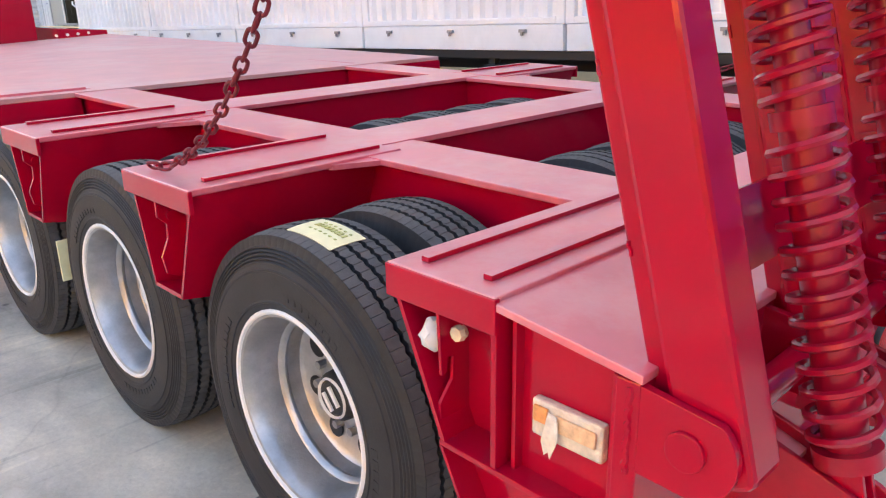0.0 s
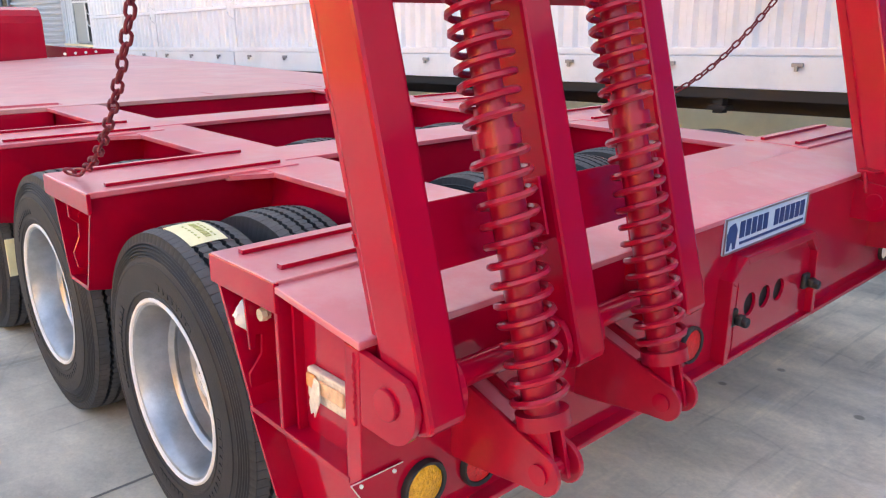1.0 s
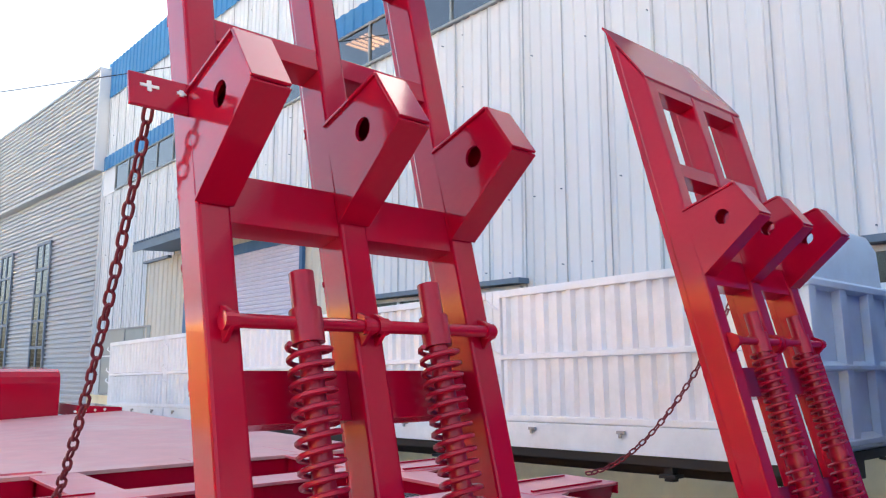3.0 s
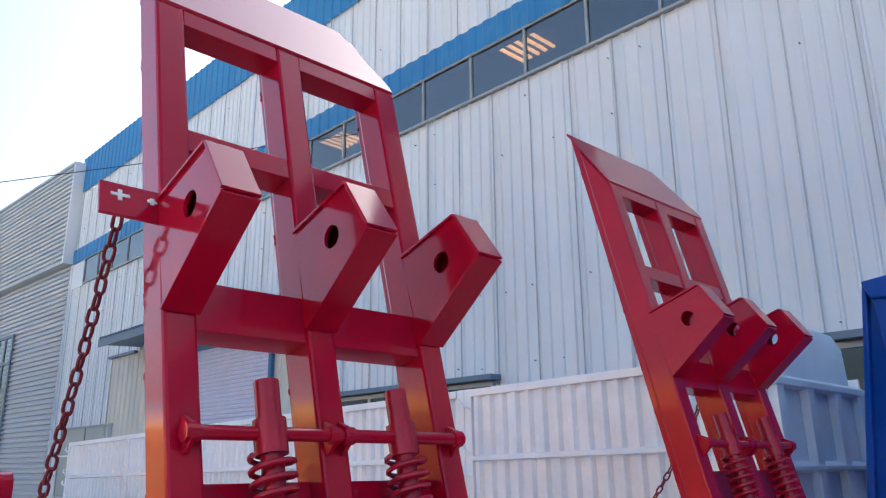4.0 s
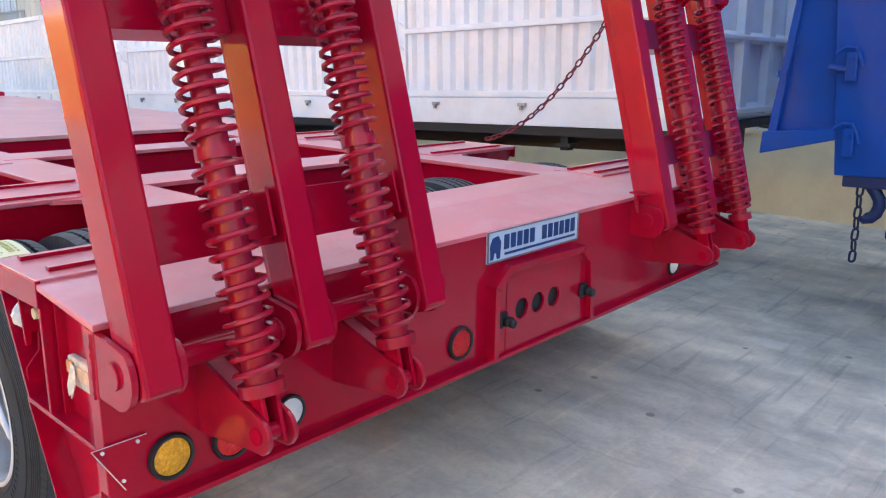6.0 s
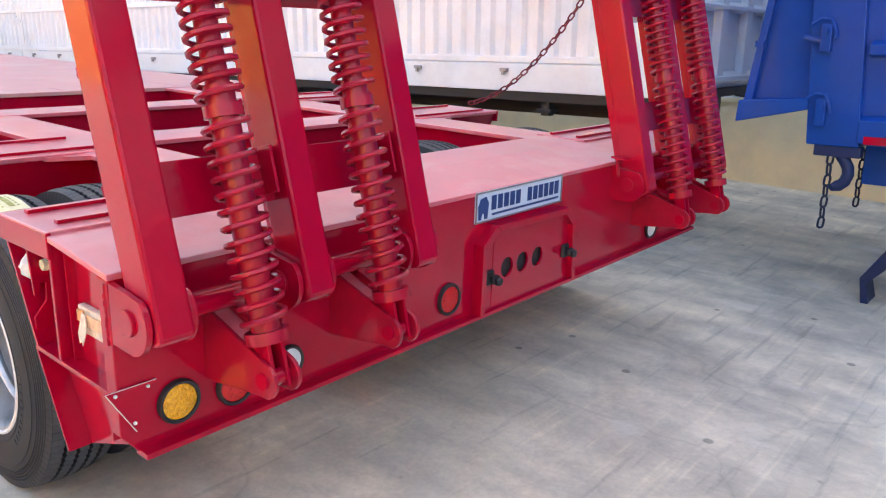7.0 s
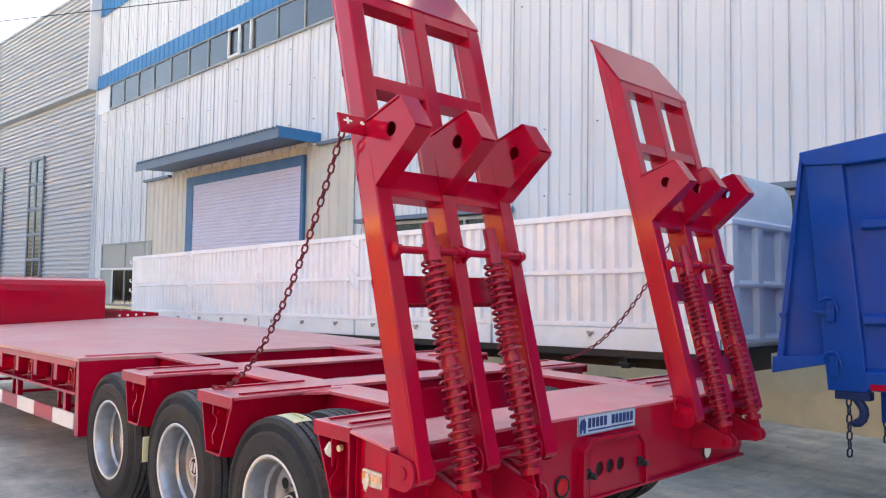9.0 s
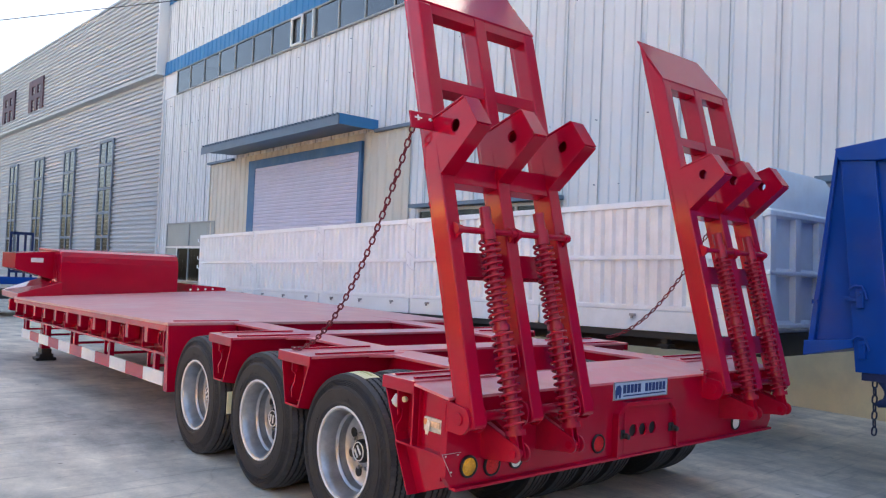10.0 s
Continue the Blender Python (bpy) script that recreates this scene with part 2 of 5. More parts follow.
    g2.color_ramp.elements[0].position, g2.color_ramp.elements[1].position = 0.3, 0.7
    g2.color_ramp.elements[0].color, g2.color_ramp.elements[1].color = (0.92, 0.92, 0.92, 1), (1.06, 1.06, 1.06, 1)
    l.new(gr.outputs[0], g2.inputs[0])
    m4 = n.new("ShaderNodeMixRGB")
    m4.blend_type, m4.inputs[0].default_value = "MULTIPLY", 1.0
    l.new(m3.outputs[0], m4.inputs[1])
    l.new(g2.outputs[0], m4.inputs[2])
    sc = n.new("ShaderNodeTexNoise")
    sc.inputs["Scale"].default_value, sc.inputs["Detail"].default_value, sc.inputs["Roughness"].default_value = 2.2, 8, 0.65
    l.new(mp.outputs[0], sc.inputs["Vector"])
    s2 = n.new("ShaderNodeValToRGB")
    s2.color_ramp.elements[0].position, s2.color_ramp.elements[1].position = 0.58, 0.68
    s2.color_ramp.elements[1].color = (0.5, 0.5, 0.5, 1)
    l.new(sc.outputs[0], s2.inputs[0])
    m5 = n.new("ShaderNodeMix")
    m5.data_type = "RGBA"
    m5.inputs["B"].default_value = (0.74, 0.69, 0.62, 1)
    l.new(s2.outputs[0], m5.inputs["Factor"])
    l.new(m4.outputs[0], m5.inputs["A"])
    # thin scratches and dragged streaks
    ms = n.new("ShaderNodeMapping")
    ms.inputs["Rotation"].default_value = (0, 0, radians(-17))
    ms.inputs["Scale"].default_value = (0.55, 7.0, 1)
    l.new(geo.outputs["Position"], ms.inputs[0])
    sk = n.new("ShaderNodeTexNoise")
    sk.inputs["Scale"].default_value, sk.inputs["Detail"].default_value, sk.inputs["Roughness"].default_value = 1.6, 7, 0.6
    l.new(ms.outputs[0], sk.inputs["Vector"])
    kr = n.new("ShaderNodeValToRGB")
    kr.color_ramp.elements[0].position, kr.color_ramp.elements[1].position = 0.34, 0.66
    kr.color_ramp.elements[0].color, kr.color_ramp.elements[1].color = (1.14, 1.13, 1.10, 1), (0.78, 0.79, 0.80, 1)
    for p in (0.42, 0.58):
        kr.color_ramp.elements.new(p).color = (1, 1, 1, 1)
    l.new(sk.outputs[0], kr.inputs[0])
    m7 = n.new("ShaderNodeMixRGB")
    m7.blend_type, m7.inputs[0].default_value = "MULTIPLY", 1.0
    l.new(m5.outputs["Result"], m7.inputs[1])
    l.new(kr.outputs[0], m7.inputs[2])
    # past the joint the colour is multiplied greyer and darker
    sep = n.new("ShaderNodeSeparateXYZ")
    l.new(geo.outputs["Position"], sep.inputs[0])
    past_joint = n.new("ShaderNodeMapRange")
    past_joint.inputs["From Min"].default_value, past_joint.inputs["From Max"].default_value = 1.58, 1.64
    l.new(sep.outputs["Y"], past_joint.inputs[0])
    m6 = n.new("ShaderNodeMixRGB")
    m6.blend_type = "MULTIPLY"
    m6.inputs[2].default_value = (0.80, 0.82, 0.85, 1)
    l.new(past_joint.outputs[0], m6.inputs[0])
    l.new(m7.outputs[0], m6.inputs[1])
    l.new(m6.outputs[0], b.inputs["Base Color"])
    return m


CONCRETE = ground_material()


# ---- mesh helpers ----
def mesh_of(bm, name, mats, smooth=False):
    me = bpy.data.meshes.new(name)
    bmesh.ops.recalc_face_normals(bm, faces=bm.faces)
    if smooth:
        for e in bm.edges:
            e.smooth = len(e.link_faces) != 2 or e.calc_face_angle(0) < radians(38)
    bm.to_mesh(me)
    bm.free()
    for m in mats if isinstance(mats, (list, tuple)) else [mats]:
        me.materials.append(m)
    if smooth:
        me.polygons.foreach_set("use_smooth", [True] * len(me.polygons))
    return me


def part(name, bm, mat, parent=None, label="", bevel=0.0, smooth=False, at=None):
    ob = new(name, mesh_of(bm, name, mat, smooth))
    ob.parent = parent
    if at is not None:
        ob.matrix_basis = at
    if label:
        ob["label"] = label
    if bevel:
        mod = ob.modifiers.new("edge", "BEVEL")
        mod.width, mod.segments, mod.limit_method, mod.angle_limit = bevel, 2, "ANGLE", radians(40)
    return ob


def again(ob, parent, m, label=""):
    """Another object on the same mesh."""
    o = new(ob.name.split(".")[0], ob.data)
    o.parent, o.matrix_basis = parent, m
    for mod in ob.modifiers:
        k = o.modifiers.new("edge", "BEVEL")
        k.width, k.segments, k.limit_method, k.angle_limit = mod.width, 2, "ANGLE", radians(40)
    if label or ob.get("label"):
        o["label"] = label or ob["label"]
    return o


def thing(name, label, category, m=None, kind="", group=""):
    ob = new(name)
    if m is not None:
        ob.matrix_basis = m
    return tagged(ob, label, category, group, kind)


def box(bm, x0, x1, y0, y1, z0, z1, mi=0):
    v = [bm.verts.new(p) for p in ((x0, y0, z0), (x1, y0, z0), (x1, y1, z0), (x0, y1, z0), (x0, y0, z1), (x1, y0, z1), (x1, y1, z1), (x0, y1, z1))]
    for f in ((0, 3, 2, 1), (4, 5, 6, 7), (0, 1, 5, 4), (1, 2, 6, 5), (2, 3, 7, 6), (3, 0, 4, 7)):
        bm.faces.new([v[i] for i in f]).material_index = mi
    return bm


def hexa(bm, bottom, top, mi=0):
    """A solid between two quads of points, in the same order."""
    v = [bm.verts.new(p) for p in (*bottom, *top)]
    n = len(bottom)
    bm.faces.new(v[:n][::-1]).material_index = mi
    bm.faces.new(v[n:]).material_index = mi
    for i in range(n):
        j = (i + 1) % n
        bm.faces.new((v[i], v[j], v[n + j], v[n + i])).material_index = mi
    return bm


def prism(bm, pts, axis, a, b, mi=0):
    """The outline pts, in the two axes other than axis (in x, y, z order), drawn out from a to b along axis."""
    put = {"x": lambda p, h: (h, *p), "y": lambda p, h: (p[0], h, p[1]), "z": lambda p, h: (*p, h)}[axis]
    return hexa(bm, [put(p, a) for p in pts], [put(p, b) for p in pts], mi)


def sweep(bm, pts, r, n=8, closed=False):
    """A round bar along points."""
    rings, up = [], Vector((0.3, 0.5, 0.81))
    pts = [Vector(p) for p in pts]
    for i, p in enumerate(pts):
        a = pts[i - 1] if closed or i else p
        b = pts[(i + 1) % len(pts)] if closed or i + 1 < len(pts) else p
        d = (b - a).normalized()
        s = d.cross(up)
        if s.length < 0.1:
            s = d.cross(Vector((1, 0, 0)))
        s.normalize()
        t = d.cross(s)
        up = s.cross(d)
        rings.append([bm.verts.new(p + r * (math.cos(k * math.tau / n) * s + math.sin(k * math.tau / n) * t)) for k in range(n)])
    for i in range(len(rings) if closed else len(rings) - 1):
        a, b = rings[i], rings[(i + 1) % len(rings)]
        shift = 0
        if closed and i == len(rings) - 1:
            shift = min(range(n), key=lambda k: (a[0].co - b[k].co).length)
        for k in range(n):
            bm.faces.new((a[k], a[(k + 1) % n], b[(k + 1 + shift) % n], b[(k + shift) % n]))
    if not closed:
        bm.faces.new(rings[0][::-1])
        bm.faces.new(rings[-1])
    return bm


def tube(bm, p0, p1, r, n=16):
    return sweep(bm, [p0, p1], r, n)


def lathe(bm, profile, n=40, axis="x", mi=0, centre=(0, 0, 0)):
    """Turns (along, radius) pairs round an axis."""
    rings = []
    for h, r in profile:
        ring = []
        for k in range(n):
            c, s = r * math.cos(k * math.tau / n), r * math.sin(k * math.tau / n)
            p = {"x": (h, c, s), "y": (c, h, s), "z": (c, s, h)}[axis]
            ring.append(bm.verts.new(Vector(p) + Vector(centre)))
        rings.append(ring)
    for a, b in zip(rings, rings[1:]):
        for k in range(n):
            bm.faces.new((a[k], a[(k + 1) % n], b[(k + 1) % n], b[k])).material_index = mi
    return bm


def disc_plate(bm, outline, holes, axis, a, b, n=16):
    """A plate with round holes (u, v, radius), by filling the outline and drawing it out."""
    put = {"x": lambda p, h: (h, *p), "y": lambda p, h: (p[0], h, p[1]), "z": lambda p, h: (*p, h)}[axis]
    loops = [list(outline)] + [[(u + r * math.cos(k * math.tau / n), v + r * math.sin(k * math.tau / n)) for k in range(n)] for u, v, r in holes]
    caps = []
    for h in (a, b):
        edges, rims = [], []
        for lp in loops:
            vs = [bm.verts.new(put(p, h)) for p in lp]
            edges += [bm.edges.new((vs[i], vs[(i + 1) % len(vs)])) for i in range(len(vs))]
            rims.append(vs)
        bmesh.ops.triangle_fill(bm, edges=edges, use_beauty=True)
        caps.append(rims)
    for ra, rb in zip(*caps):
        for i in range(len(ra)):
            j = (i + 1) % len(ra)
            bm.faces.new((ra[i], ra[j], rb[j], rb[i]))
    return bm


def B():
    return bmesh.new()


# ---- ground ----
def ground_height(y):
    """The yard climbs gently past the trailer and levels out."""
    if y < -6:
        return -0.233
    if y < 5:
        return 0.0332 * y - 0.034
    return 0.132 + 0.13 * (1 - math.exp(-(y - 5) / 4))


def build_ground():
    ys = [-400, -120, -40, -15, -6] + [-5 + 0.5 * i for i in range(21)] + [6, 7, 8, 9, 10, 12, 14, 17, 21, 26, 40, 90, 200, 500]
    xs = [-500, -150, -50, -20, -10, -5, -2, 0, 2, 5, 8, 20, 60, 200, 500]
    bm = B()
    grid = [[bm.verts.new((x, y, ground_height(y))) for x in xs] for y in ys]
    for a, b in zip(grid, grid[1:]):
        for k in range(len(xs) - 1):
            bm.faces.new((a[k], a[k + 1], b[k + 1], b[k]))
    tagged(part("ground", bm, CONCRETE, smooth=True), "worn grey concrete yard with stains and cracks", "ground", kind="structure")


build_ground()


# ---- buildings ----
WX = 7.2


def ribbed(bm, axis, a0, a1, b0, b1, x, pitch, depth, top=0.4, slope=0.12):
    """A sheet in the plane x, ribbed across axis 'y' (upright ribs) or 'z' (level ribs), running a0..a1 and drawn b0..b1, ribs towards -x."""
    prof, a = [], a0
    while a < a1 - 1e-6:
        for f, d in ((0, 0), (1 - top - 2 * slope, 0), (1 - top - slope, depth), (1 - slope, depth)):
            prof.append((min(a + f * pitch, a1), x - d))
        a += pitch
    prof.append((a1, x))
    rows = []
    for b in (b0, b1):
        rows.append([bm.verts.new((px, pa, b) if axis == "y" else (px, b, pa)) for pa, px in prof])
    for k in range(len(prof) - 1):
        if prof[k][0] < prof[k + 1][0] or prof[k][1] != prof[k + 1][1]:
            bm.faces.new((rows[0][k], rows[0][k + 1], rows[1][k + 1], rows[1][k]))
    return bm


def window(parent, y0, y1, z0, z1, cols, rows, x=WX, bar=0.06, fmat=None, name="window", backed=True, glass=GLASS_CLEAR):
    """A framed window that stands 40 mm proud of the sheet, with every pane its own piece."""
    fx0, fx1 = x - 0.09, x - 0.02
    w = None
    for k in range(cols + 1):
        y = y0 + (y1 - y0) * k / cols
        bm = box(B(), fx0, fx1, y - bar / 2, y + bar / 2, z0, z1)
        if w is None:
            w = part(name, bm, fmat or FRAME_GREY, parent)
        else:
            part("mullion", bm, fmat or FRAME_GREY, w)
    for k in range(rows + 1):
        z = z0 + (z1 - z0) * k / rows
        part("transom", box(B(), fx0 - 0.004, fx1, y0 - bar / 2, y1 + bar / 2, z - bar / 2, z + bar / 2), fmat or FRAME_GREY, w)
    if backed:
        # flat dark sheet painted as the shade of the room behind
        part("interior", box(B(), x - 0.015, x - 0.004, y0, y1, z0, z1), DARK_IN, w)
    first = None
    for i in range(cols):
        for j in range(rows):
            m = pose(x - 0.05, y0 + (y1 - y0) * (i + 0.5) / cols, z0 + (z1 - z0) * (j + 0.5) / rows)
            if first is None:
                hy, hz = (y1 - y0) / cols / 2 - 0.01, (z1 - z0) / rows / 2 - 0.01
                first = part("pane", box(B(), -0.006, 0.006, -hy, hy, -hz, hz), glass, w, at=m)
            else:
                again(first, w, m)
    return w


def build_white_hall():
    hall = thing("white_factory_hall", "tall white ribbed sheet-metal factory hall with blue bands", "building", pose(0, 13, 0, 1.15) @ pose(0, -13, 0))
    y0, y1 = -22.0, 30.0
    part("wall", ribbed(B(), "y", y0, y1, 0.0, 9.06, WX, 0.25, 0.032, 0.12, 0.07), WALL_WHITE, hall, "white upright-ribbed sheet-metal wall")
    part("upper_wall", ribbed(B(), "y", y0, y1, 10.05, 14.5, WX, 0.25, 0.032, 0.12, 0.07), WALL_WHITE, hall, "white upright-ribbed sheet-metal wall")
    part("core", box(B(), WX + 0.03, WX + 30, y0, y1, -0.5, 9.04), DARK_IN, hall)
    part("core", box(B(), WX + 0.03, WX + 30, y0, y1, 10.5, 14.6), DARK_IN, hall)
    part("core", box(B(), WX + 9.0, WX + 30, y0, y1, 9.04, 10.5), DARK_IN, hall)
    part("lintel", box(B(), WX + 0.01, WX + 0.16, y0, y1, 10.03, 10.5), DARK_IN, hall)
    for a, b in ((y0, y0 + 0.4), (28.45, y1)):
        part("end_panel", box(B(), WX - 0.04, WX + 9.0, a, b, 9.04, 10.5), WALL_WHITE, hall)
    for yy in (6.6, 12.9):
        for k in range(5):
            bm = box(B(), WX + 0.45, WX + 1.35, yy + 0.2 * k, yy + 0.2 * k + 0.06, 10.38, 10.43)
            part("strip_lamp", bm, GLOW, hall, "lit warm strip lamp inside the hall")
    # lap joints between the sheets, and the rows of screws
    k, bm = 0, B()
    y = y0 + 0.3
    while y < y1:
        box(bm, WX - 0.046, WX - 0.02, y - 0.006, y + 0.006, 1.25, 9.04)
        box(bm, WX - 0.046, WX - 0.02, y - 0.006, y + 0.006, 10.7, 14.45)
        y += 0.9
    tagged(part("lap_joints", bm, FRAME_GREY, hall, "grey lap joints between the sheets"), kind="stuff")
    bm = B()
    for z in (2.0, 3.9, 5.2, 6.6, 7.7, 8.7, 11.4, 12.6):
        for k in range(int((y1 - y0) / 0.6)):
            if random.random() < 0.3:
                yy, zz = y0 + 0.1 + 0.6 * k, z + random.uniform(-0.04, 0.04)
                box(bm, WX - 0.05, WX - 0.0, yy - 0.007, yy + 0.007, zz - 0.009, zz + 0.009)
    tagged(part("screws", bm, TRIM_SLATE, hall, "rows of dark fixing screws"), kind="stuff")
    part("plinth", box(B(), WX - 0.10, WX + 0.02, y0, y1, -0.6, 1.25), YELLOW_WALL, hall, "stained yellow plastered plinth")
    part("sill_strip", box(B(), WX - 0.13, WX - 0.10, y0, y1, 1.22, 1.27), YELLOW_WALL, hall)
    part("upper_band", ribbed(B(), "y", y0, y1, 13.13, 14.66, WX - 0.05, 0.38, 0.03, 0.2, 0.1), TRIM_BLUE, hall, "blue ribbed parapet band")
    part("window_band", ribbed(B(), "y", y0, y1, 10.06, 10.62, WX - 0.09, 0.38, 0.03, 0.4, 0.1), TRIM_BLUE, hall, "blue ribbed band over the windows")
    window(hall, y0 + 0.5, 28.4, 9.08, 10.05, 36, 1, bar=0.05, fmat=FRAME_DULL, name="ribbon_window", backed=False, glass=GLASS)
    # one open sash
    bm = B()
    for a, b, c, d in ((18.0, 18.06, 9.10, 10.02), (18.63, 18.69, 9.10, 10.02), (18.06, 18.63, 9.10, 9.16), (18.06, 18.63, 9.96, 10.02)):
        box(bm, WX - 0.15, WX - 0.095, a, b, c, d)
    part("open_sash", bm, WHITE_PLASTIC, hall, "white open window sash")
    part("white_mullion", box(B(), WX - 0.15, WX - 0.095, 17.3, 17.36, 9.12, 10.02), WHITE_PLASTIC, hall)
    part("corner_trim", box(B(), WX - 0.09, WX + 0.1, y1 - 0.16, y1 + 0.0, 0, 14.5), WALL_WHITE, hall)
    # canopy over the shutter
    bm = B()
    prism(bm, [(5.93, 5.92), (WX, 5.98), (WX, 6.12), (5.93, 6.06)], "y", 13.75, 22.55)
    canopy = part("canopy", bm, TRIM_SLATE, hall, "slate canopy with blue edge")
    part("fascia", box(B(), 5.90, 5.93, 13.73, 22.57, 5.84, 6.08), TRIM_SLATE, canopy)
    part("fascia", box(B(), 5.93, WX - 0.04, 13.72, 13.75, 5.85, 6.13), TRIM_BLUE, canopy, "blue end fascia")
    bm = B()
    y = 13.75
    while y < 22.5:
        box(bm, 5.86, WX - 0.02, y, y + 0.07, 6.08, 6.135)
        y += 0.2
    part("roof_sheet", bm, TRIM_SLATE, canopy)
    # cream bay with the roller shutter
    part("bay_wall", ribbed(B(), "y", 12.2, 24.5, 1.2, 5.84, WX - 0.07, 0.38, 0.03, 0.18, 0.1), WALL_CREAM, hall, "stained cream ribbed sheet round the shutter")
    for ya, yb in ((22.5, 24.6), (12.1, 13.70)):
        part("bay_flashing", box(B(), WX - 0.2, WX - 0.06, ya, yb, 5.78, 5.86), TRIM_SLATE, hall)
    shutter = part("roller_shutter", box(B(), WX - 0.13, WX - 0.10, 14.42, 20.68, 0.05, 5.36), SHUTTER, hall, "closed lilac-grey roller shutter")
    slat = None
    for k in range(50):
        m = pose(WX - 0.13, 17.55, 0.1 + 0.105 * k)
        if slat is None:
            slat = part("slat", prism(B(), [(0.0, 0.0), (-0.026, 0.022), (-0.026, 0.075), (0.0, 0.1)], "y", -3.13, 3.13), SHUTTER, shutter, at=m)
        else:
            again(slat, shutter, m)
    bm = B()
    box(bm, WX - 0.17, WX - 0.08, 14.29, 14.42, 0, 5.49)
    box(bm, WX - 0.17, WX - 0.08, 20.68, 21.15, 0, 5.49)
    box(bm, WX - 0.175, WX - 0.08, 14.29, 21.15, 5.34, 5.62)
    part("shutter_frame", bm, JAMB_BLUE, shutter, "slate-blue steel door frame")
    window(hall, 23.9, 28.6, 2.72, 3.64, 2, 1, x=WX - 0.03, fmat=FRAME_DULL, glass=PANE_SHEEN)
    low = window(hall, 23.9, 28.6, 1.35, 2.66, 4, 1, x=WX - 0.03, fmat=FRAME_DULL)
    part("frosted_pane", box(B(), WX - 0.105, WX - 0.092, 27.5, 28.55, 1.38, 2.63), PANE_SHEEN, low)
    part("white_transom", box(B(), WX - 0.13, WX - 0.10, 23.9, 28.6, 2.66, 2.72), WHITE_PLASTIC, low)
    part("white_mullion", box(B(), WX - 0.13, WX - 0.106, 27.36, 27.44, 1.38, 2.66), WHITE_PLASTIC, low)
    window(hall, 7.2, 11.7, 2.3, 3.6, 4, 1, x=WX - 0.03)
    window(hall, -1.6, 1.7, 2.3, 3.6, 3, 1, x=WX - 0.03)
    for a, b in ((7.05, 11.9), (-1.8, 1.9)):
        part("window_hood", box(B(), WX - 0.3, WX - 0.04, a, b, 3.66, 3.75), TRIM_SLATE, hall)
    return hall


def build_grey_hall():
    hall = thing("grey_factory_hall", "long grey factory hall clad in level-ribbed sheet metal", "building", pose(WX - 0.05, 29.93, 0.338, 1.15, 0, 2.9))
    y0, y1, x = 0.0, 80.0, 0.0
    part("wall", ribbed(B(), "z", 0, 10.1, y0, y1, x, 0.20, 0.085, 0.35, 0.1), WALL_GREY, hall, "grey wall of level-ribbed sheet metal")
    part("upper_wall", ribbed(B(), "z", 10.2, 14.3, y0, y1, x - 0.35, 0.20, 0.085, 0.35, 0.1), WALL_GREY, hall, "grey projecting upper cladding")
    part("core", box(B(), x + 0.06, x + 30, y0, y1, -0.8, 14.2), WALL_GREY, hall)
    part("soffit", box(B(), x - 0.41, x + 0.05, y0 - 0.02, y1, 10.1, 10.22), FRAME_GREY, hall, "grey soffit and gutter line")
    part("end_flashing", box(B(), x - 0.44, x - 0.02, y0 - 0.12, y0 - 0.01, 10.1, 14.4), WALL_WHITE, hall, "white end flashing")
    part("coping", box(B(), x - 0.46, x + 0.3, y0 - 0.1, y1, 14.3, 14.4), FRAME_GREY, hall)
    for k in range(12):
        a = 5.37 + 5.52 * k
        window(hall, a, a + 1.75, 2.0, 7.88, 2, 5, x=x - 0.06, fmat=FRAME_SLATE, bar=0.13, glass=GLASS)
    # lettering too far off to read
    for k, (a, z) in enumerate(((16.1, 10.75), (22.1, 10.75))):
        for ya, yb, za, zb in ((0, 0.5, 0, 1.9), (2.2, 2.8, 0, 1.9), (0, 2.8, 1.5, 1.9), (0.3, 2.5, 0.7, 1.0), (1.1, 1.6, 0, 1.5)):
            part("sign_bar", box(B(), x - 0.50 + 0.003 * za, x - 0.40, a + ya, a + yb, z + za, z + zb), SIGN, hall, "dark red sign shape on the cladding")
    return hall


build_white_hall()
build_grey_hall()
# unseen sunlit wall on the open side, added for its orange reflection in red paint
opposite = tagged(part("boundary_wall", box(B(), -14.4, -14.0, -12, 60, -0.6, 4.3), OCHRE), "unseen sunlit ochre wall under dark sheet, added for its reflection", "wall", kind="structure")
# unseen wall added to hold sky light off the rear faces
part("rear_wall", box(B(), -14.0, 34, -14.4, -14.0, -0.6, 4.5), WALL_GREY, opposite, "unseen grey wall added to darken the rear-facing surfaces")
part("cable_post", box(B(), -14.3, -14.1, 34.2, 34.4, 5.0, 7.0), TRIM_SLATE, opposite)
# unseen dark strip, added so the paint mirrors a dark band above the ochre
part("upper_sheet", box(B(), -14.35, -14.05, -12, 60, 4.3, 5.1), TRIM_SLATE, opposite, "unseen dark sheet added to darken reflections above the ochre")


# ---- red low-bed trailer ----
XC, HALF = 0.065, 1.895
XL, XR = XC - HALF, XC + HALF
trailer = thing("lowbed_trailer", "glossy red three-axle low-bed trailer with raised ramps on the yard", "trailer", pose(0, 0, 0, 1.9))


def mir(x, side):
    """Left places, or mirrored to the right."""
    return x if side < 0 else 2 * XC - x


def deck_z(x, y):
    f = (y - 4.35) / 7
    return 1.14 + f * (-0.18 + 0.17 * (x - XL) / (2 * HALF))


